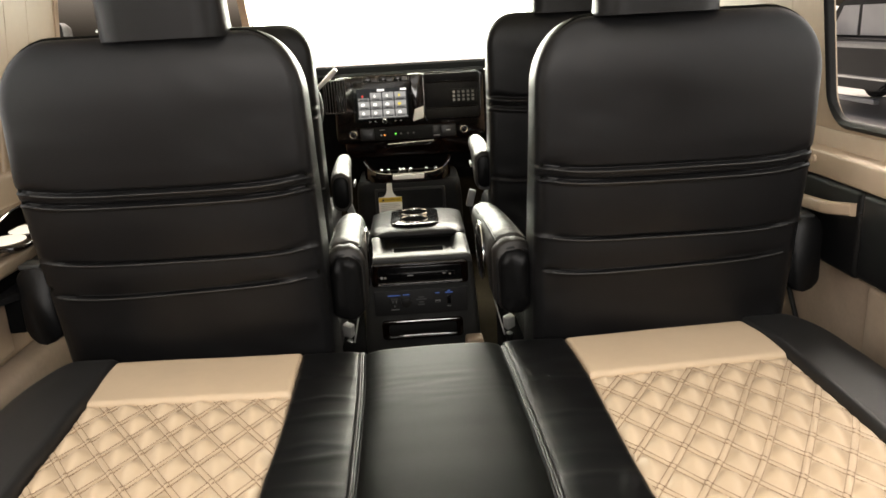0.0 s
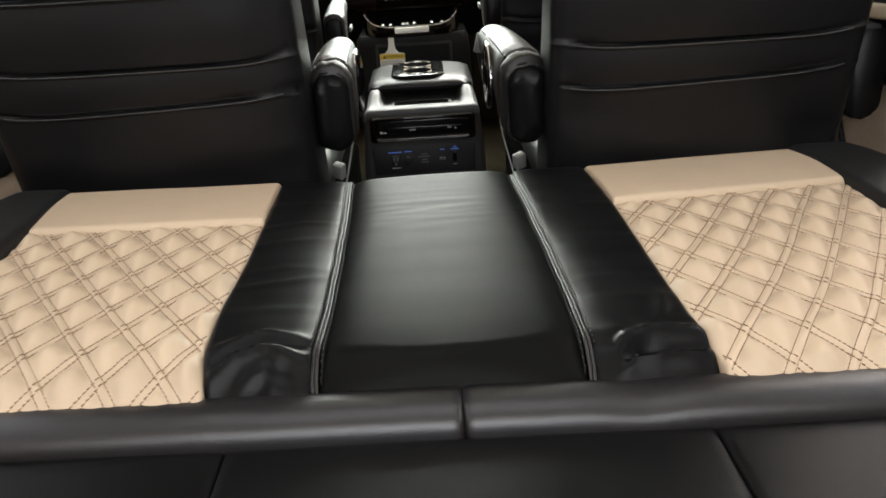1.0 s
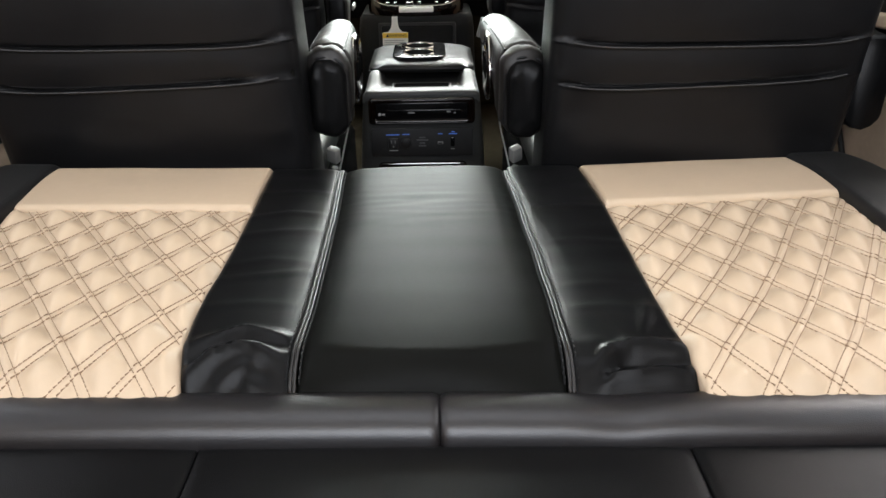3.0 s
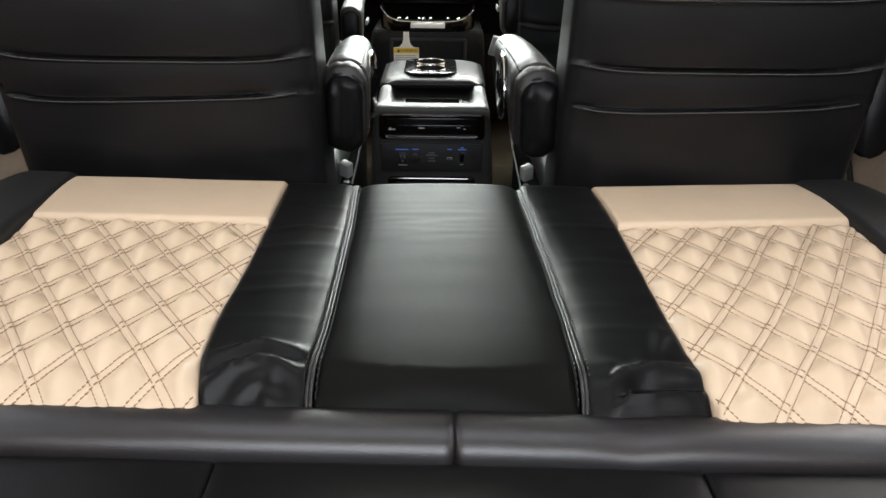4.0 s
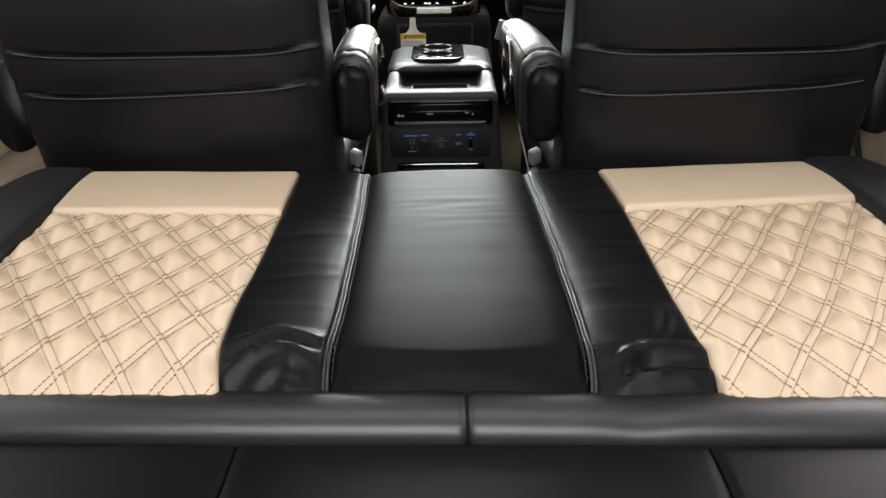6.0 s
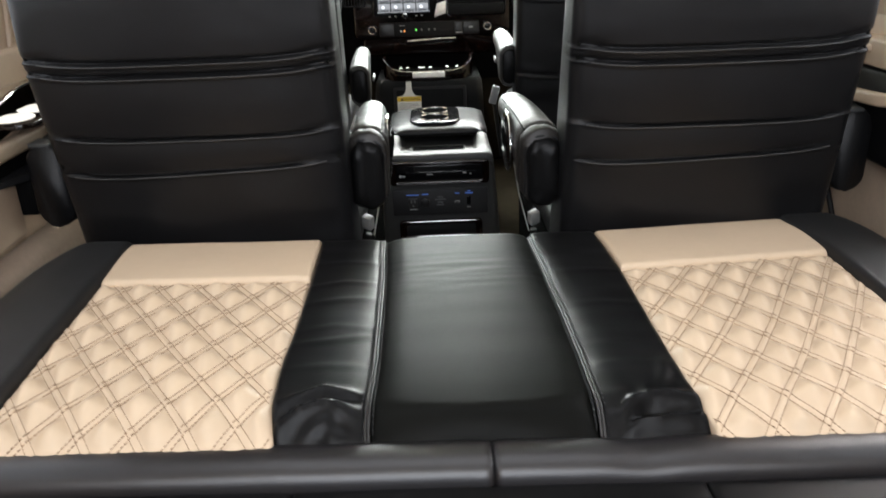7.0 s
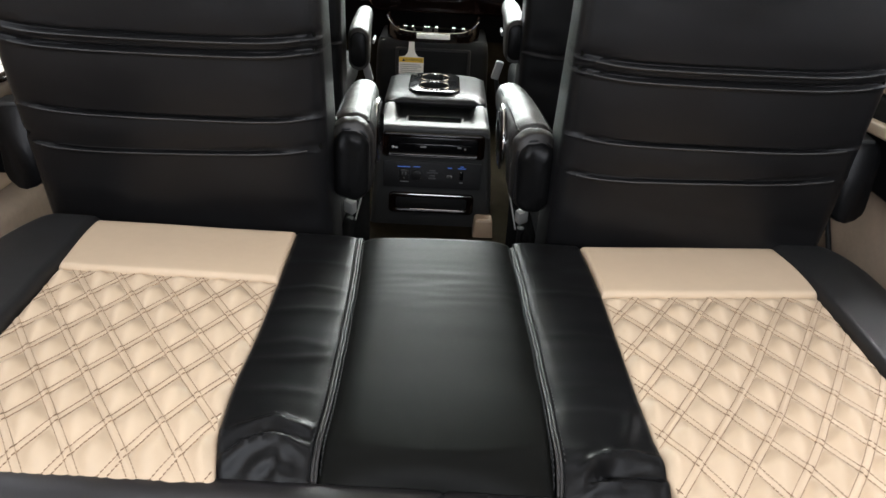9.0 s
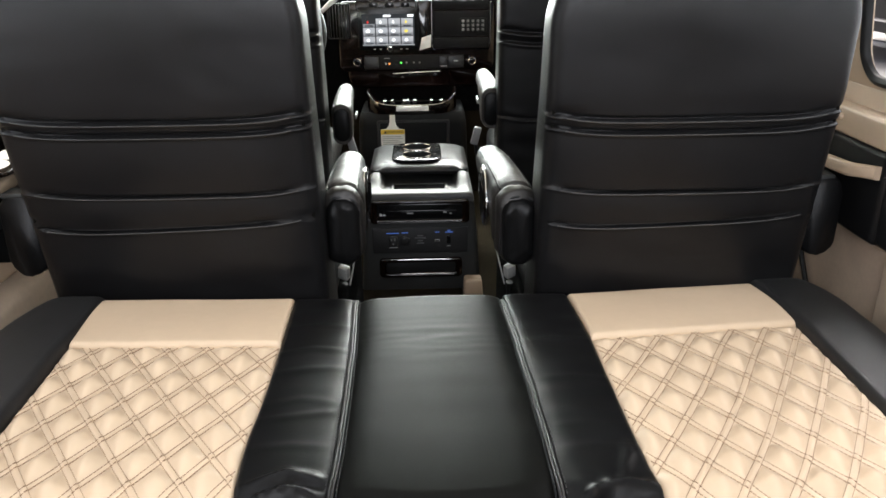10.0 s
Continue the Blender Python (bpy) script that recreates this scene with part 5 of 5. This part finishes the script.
for x in (-0.244, 0.261):
    bm = bmesh.new()
    ringed(bm, (x, DY + 0.014, 0.638), -Y, 0.0170, 0.0135, 0.020, 28, 0.002)
    k = part("knob", bm, CHROME, dash, "chrome-ringed knob")
    bm = bmesh.new()
    disc(bm, (x, DY + 0.014, 0.638), -Y, 0.0133, 0.019, 24, 0.003)
    part("knob_cap", bm, GLOSS, k)
bm = bmesh.new()
tube(bm, [(-0.09, DY + 0.002, 0.586), (0.02, DY - 0.002, 0.592), (0.12, DY + 0.002, 0.594)], 0.003, 6)
part("bright_edge", bm, CHROME, dash)

# engine cover with its open tray, in front of the fascia
cover = thing("engine_cover", (0.0, 3.5, 0.0), "black engine cover with a glossy burl tray", "engine cover")
bm = bmesh.new()
rings = []
for z, w, y0 in ((0.0, 0.48, 3.36), (0.25, 0.47, 3.352), (0.40, 0.46, 3.346), (0.440, 0.45, 3.345), (0.456, 0.43, 3.355)):
    rings.append(place(rrect(w, 3.66 - y0, 0.03, 4), (-0.005, (y0 + 3.66) / 2, z), X, Y))
loft(bm, rings)
part("body", bm, SOFT_BLACK, cover)
bm = bmesh.new()
rim_plate(bm, rrect(0.310, 0.36, 0.010), rrect(0.284, 0.335, 0.008), (-0.002, 3.350, 0.245), X, Z, 0.008, 0.003)
part("panel_frame", bm, PLASTIC, cover)
# curved burl tray: a swept lip
bm = bmesh.new()
rings = []
for i in range(25):
    a = math.pi * i / 24
    x, y = -0.006 - 0.190 * math.copysign(abs(math.cos(a)) ** 0.72, math.cos(a)), 3.44 - 0.115 * math.sin(a) ** 0.55
    lo, hi = 0.450 + 0.006 * abs(math.cos(a)), 0.490 + 0.052 * math.cos(a) ** 4
    rings.append([(x, y, lo), (x, y - 0.006, (lo + hi) / 2), (x, y, hi), (x * 0.955, y + 0.014, hi), (x * 0.955, y + 0.014, lo)])
loft(bm, rings)
tr2 = part("tray_lip", bm, WOOD, cover, "curved glossy burl tray lip", sharp=50)
part("tray_floor", box(-0.175, 0.165, 3.36, 3.56, 0.453, 0.462, r=0.003), GLOSS, tr2)
bm = bmesh.new()
pts = []
for i in range(25):
    a = math.pi * (0.06 + 0.88 * i / 24)
    pts.append((-0.006 - 0.191 * math.copysign(abs(math.cos(a)) ** 0.72, math.cos(a)), 3.437 - 0.115 * math.sin(a) ** 0.55, 0.491 + 0.052 * math.cos(a) ** 4))
tube(bm, pts, 0.0022, 6)
part("bright_edge", bm, CHROME, tr2)
# tilted chrome discs added to give the tray its bright sparkles
for x in (-0.045, 0.004, -0.022, 0.075, 0.125, -0.13, -0.09):
    bm = bmesh.new()
    disc(bm, (x, 3.50, 0.462), (0.3 * math.sin(x * 90), -0.4, 1), 0.010, 0.026, 16, 0.004)
    part("glint_disc", bm, CHROME, tr2)
bm = bmesh.new()
plate(bm, rrect(0.135, 0.020, 0.003), (-0.004, 3.318, 0.478), X, Z, 0.004, 0.001)
part("polished_label", bm, PALE, tr2, "pale polished plate on the tray lip")

# warning card hanging from the tray lip
tag = thing("warning_tag", (-0.090, 3.33, 0.35), "white and yellow paper warning tag hanging on the tray", "tag")
TY = 3.322
loop = [(-0.0505, 0.0), (0.0505, 0.0), (0.0505, 0.088), (0.028, 0.091), (0.016, 0.105), (0.012, 0.122), (0.011, 0.150), (-0.011, 0.150), (-0.012, 0.122), (-0.016, 0.105), (-0.028, 0.091), (-0.0505, 0.088)]
bm = bmesh.new()
plate(bm, loop, (-0.090, TY, 0.302), X, Z, 0.0012, 0.0003)
card = part("card", bm, PAPER, tag, sharp=20)
part("yellow_band", box(-0.140, -0.040, TY - 0.0018, TY - 0.0011, 0.369, 0.3895, r=0), YELLOW, card)
bm = bmesh.new()
plate(bm, [(-0.007, -0.006), (0.007, -0.006), (0.0, 0.0065)], (-0.121, TY - 0.0018, 0.379), X, Z, 0.0006, 0.0001)
part("warning_sign", bm, INK, card)
for z, w in ((0.360, 0.080), (0.352, 0.086), (0.344, 0.070), (0.336, 0.084), (0.328, 0.060)):
    part("print_bar", box(-0.134, -0.134 + w, TY - 0.0017, TY - 0.0011, z - 0.0018, z + 0.0008, r=0), GREY_INK, card)
fc = bpy.data.curves.new("words", "FONT")
fc.body, fc.size, fc.align_x, fc.align_y, fc.extrude = "WARNING", 0.0145, "CENTER", "CENTER", 0.0003
words = new("words", fc)
words.matrix_world = pose(-0.080, TY - 0.0022, 0.379, 90, 0, 0)
fc.materials.append(INK)
bpy.context.view_layer.update()
wm = bpy.data.meshes.new_from_object(words.evaluated_get(bpy.context.evaluated_depsgraph_get()))
wm.transform(words.matrix_world)
wm.transform(Matrix.Translation(-BASE[tag.name]))
bpy.data.objects.remove(words)
wl = new("lettering", wm)
wl.parent = card

# steering wheel and stalk
sw = thing("steering_wheel", (-0.52, 3.2, 0.8), "black leather steering wheel on its column", "steering wheel")
tilt = pose(-0.52, 3.16, 0.80, -28, 0, 0)
bm = bmesh.new()
tube(bm, [tilt @ Vector((0.185 * math.cos(a), 0, 0.185 * math.sin(a))) for a in np.linspace(0, math.tau, 40, endpoint=False)], 0.014, 10, closed=True)
part("rim", bm, LEATHER, sw)
bm = bmesh.new()
rbox(bm, -0.09, 0.09, -0.005, 0.05, -0.07, 0.06, r=0.02, seg=3)
part("hub", turned(bm, tilt), PLASTIC, sw)
for a in (200, 340):
    bm = bmesh.new()
    tube(bm, [tilt @ Vector((0.07 * math.cos(radians(a)), 0.01, 0.07 * math.sin(radians(a)))), tilt @ Vector((0.18 * math.cos(radians(a)), 0, 0.18 * math.sin(radians(a))))], 0.014, 8)
    part("spoke", bm, SATIN, sw)
bm = bmesh.new()
tube(bm, [(-0.52, 3.20, 0.79), (-0.52, 3.62, 0.66)], 0.045, 14)
part("column", bm, PLASTIC, sw)
bm = bmesh.new()
tube(bm, [(-0.47, 3.27, 0.81), (-0.36, 3.22, 0.865), (-0.285, 3.18, 0.930), (-0.262, 3.17, 0.952)], [0.006, 0.007, 0.011, 0.009], 10)
part("shift_lever", bm, PALE, sw, "pale grey column shift lever")

# ---- outside ----
GZ = -0.66
bm = bmesh.new()
bmesh.ops.create_grid(bm, x_segments=2, y_segments=2, size=600)
bmesh.ops.translate(bm, verts=bm.verts[:], vec=(0, 0, GZ))
solo("ground", bm, CONCRETE, "pale concrete ground round the van", "ground", "structure")


def wheel(parent, c, r, axis_sign):
    bm = bmesh.new()
    ringed(bm, c, (axis_sign, 0, 0), r, r * 0.62, 0.22, 36, 0.03)
    t = part("tyre", bm, TYRE, parent, "black rubber tyre")
    bm = bmesh.new()
    cc = Vector(c) + Vector((axis_sign * 0.14, 0, 0))
    ringed(bm, cc, (axis_sign, 0, 0), r * 0.63, r * 0.54, 0.05, 32, 0.01)
    rim = part("rim", bm, RIM, parent)
    bm = bmesh.new()
    disc(bm, cc - Vector((axis_sign * 0.05, 0, 0)), (axis_sign, 0, 0), r * 0.56, 0.03, 24, 0.004)
    part("brake_disc", bm, TYRE, rim)
    for k in range(6):
        a = k * math.tau / 6
        bm = bmesh.new()
        tube(bm, [cc + Vector((axis_sign * 0.03, 0, 0)), cc + Vector((axis_sign * 0.03, r * 0.56 * math.cos(a), r * 0.56 * math.sin(a)))], [0.045, 0.03], 6)
        part("spoke", bm, RIM, rim)


def truck(name, x_near, y_wheel, paint, label, facing, cab=0.0, moulding=0.90, board=0.36):
    """A parked pick-up; x_near is the side towards the van, facing -1 or 1 is where its nose points along y."""
    s = 1 if x_near < 0 else -1          # towards the van
    tk = thing(name, (x_near - s * 0.95, y_wheel, GZ), label, "truck")
    f = facing

    def yy(d):                            # d metres behind the front axle
        return y_wheel - f * d
    wide = 1.9
    far = x_near - s * wide
    a, b = sorted((x_near, far))

    def slab(prof, inset, mat, nm, lab=""):
        bm = bmesh.new()
        loft(bm, [[(x, yy(d), GZ + z) for d, z in prof] for x in (a + inset, b - inset)])
        bmesh.ops.bevel(bm, geom=bm.edges[:], offset=0.03, segments=2, affect="EDGES")
        return part(nm, bm, mat, tk, lab)
    arch = [(-0.46, 0.50)] + [(0.46 * -math.cos(t), 0.42 + 0.46 * math.sin(t)) for t in np.linspace(0.25, math.pi - 0.25, 9)] + [(0.46, 0.50)]
    arch2 = [(3.5 + d, z) for d, z in arch]
    slab([(-0.95, 0.50)] + arch + [(0.6, 0.42), (2.9, 0.42)] + arch2 + [(4.6, 0.55), (4.65, 1.20), (1.0, 1.22), (-0.4, 1.20), (-0.95, 1.05)], 0.0, paint, "body", "dark painted truck body")
    slab([(0.75 + cab, 1.20), (1.35 + cab, 1.78), (1.6 + cab, 1.84), (2.85 + cab, 1.84), (3.1 + cab, 1.22)], 0.14, paint, "cab")
    bm = bmesh.new()
    loft(bm, [[(x, yy(0.80 + cab - q), GZ + 1.24 + q), (x, yy(1.30 + cab - q), GZ + 1.725 + q)] for x, q in ((a + 0.20, 0.012), (b - 0.20, 0.012))], cap=False, closed=False)
    ext = bmesh.ops.extrude_face_region(bm, geom=bm.faces[:])
    bmesh.ops.translate(bm, verts=[v for v in ext["geom"] if isinstance(v, bmesh.types.BMVert)], vec=(0, 0.0, 0.012))
    part("front_glass", bm, CAR_GLASS, tk, "front glass painted pale for its sky reflection")
    for d0, d1 in ((1.15 + cab, 1.95 + cab), (2.05 + cab, 2.85 + cab)):
        bm = bmesh.new()
        x = x_near - s * 0.128
        lo, hi = 1.25, 1.72
        k = 0.35 if d0 < 1.5 + cab else 0.0
        loft(bm, [[(x - s * q, yy(d), GZ + z) for d, z in ((d0, lo), (d1, lo), (d1, hi), (d0 + k, hi))] for q in (0, 0.02)])
        part("side_window", bm, CAR_GLASS, tk, "side glass painted pale for its sky reflection")
    part("mirror", box(*sorted((x_near + s * 0.02, x_near + s * 0.24)), *sorted((yy(1.0 + cab), yy(1.14 + cab))), GZ + 1.20, GZ + 1.46, r=0.04, seg=3), CAR_BLACK, tk, "black door mirror")
    part("bright_strip", box(*sorted((x_near - s * 0.01, x_near + s * 0.015)), *sorted((yy(0.6), yy(4.5))), GZ + moulding, GZ + moulding + 0.05, r=0.006), CHROME, tk, "bright side moulding")
    part("belt_strip", box(*sorted((x_near - s * 0.01, x_near + s * 0.012)), *sorted((yy(0.5), yy(4.5))), GZ + 1.06, GZ + 1.16, r=0.006), CAR_SILVER, tk)
    part("sill", box(*sorted((x_near - s * 0.05, x_near + s * 0.06)), *sorted((yy(0.6), yy(2.9))), GZ + board, GZ + board + 0.08, r=0.02), CAR_SILVER, tk, "pale running board")
    for d in (0.0, 3.5):
        wheel(tk, (x_near - s * 0.22, yy(d), GZ + 0.40), 0.40, s)
        wheel(tk, (far + s * 0.22, yy(d), GZ + 0.40), 0.40, -s)
    return tk


truck("pickup_truck", -6.8, 12.2, CAR_BLACK, "black pickup truck parked beside the van", -1, cab=-0.75)
truck("pickup_truck", 7.2, 14.6, CAR_BLACK, "black pickup truck with bright side moulding", 1, moulding=0.58, board=0.22)


# door mirror outside the front window
mirror = thing("door_mirror", (-0.92, 3.25, 1.02), "black door mirror outside the front window", "door mirror")
bm = bmesh.new()
loft(bm, [place(rrect(w, h, 0.02, 5), (-1.355, y, 1.135), X, Z) for y, w, h in ((3.22, 0.06, 0.085), (3.225, 0.075, 0.10), (3.28, 0.075, 0.10), (3.33, 0.06, 0.08), (3.345, 0.03, 0.05))])
part("shell", bm, CAR_BLACK, mirror, sharp=50)
bm = bmesh.new()
tube(bm, [(-1.33, 3.28, 1.10), (-1.08, 3.27, 1.04), (-0.845, 3.25, 1.00)], 0.018, 8)
part("arm", bm, CAR_BLACK, mirror)
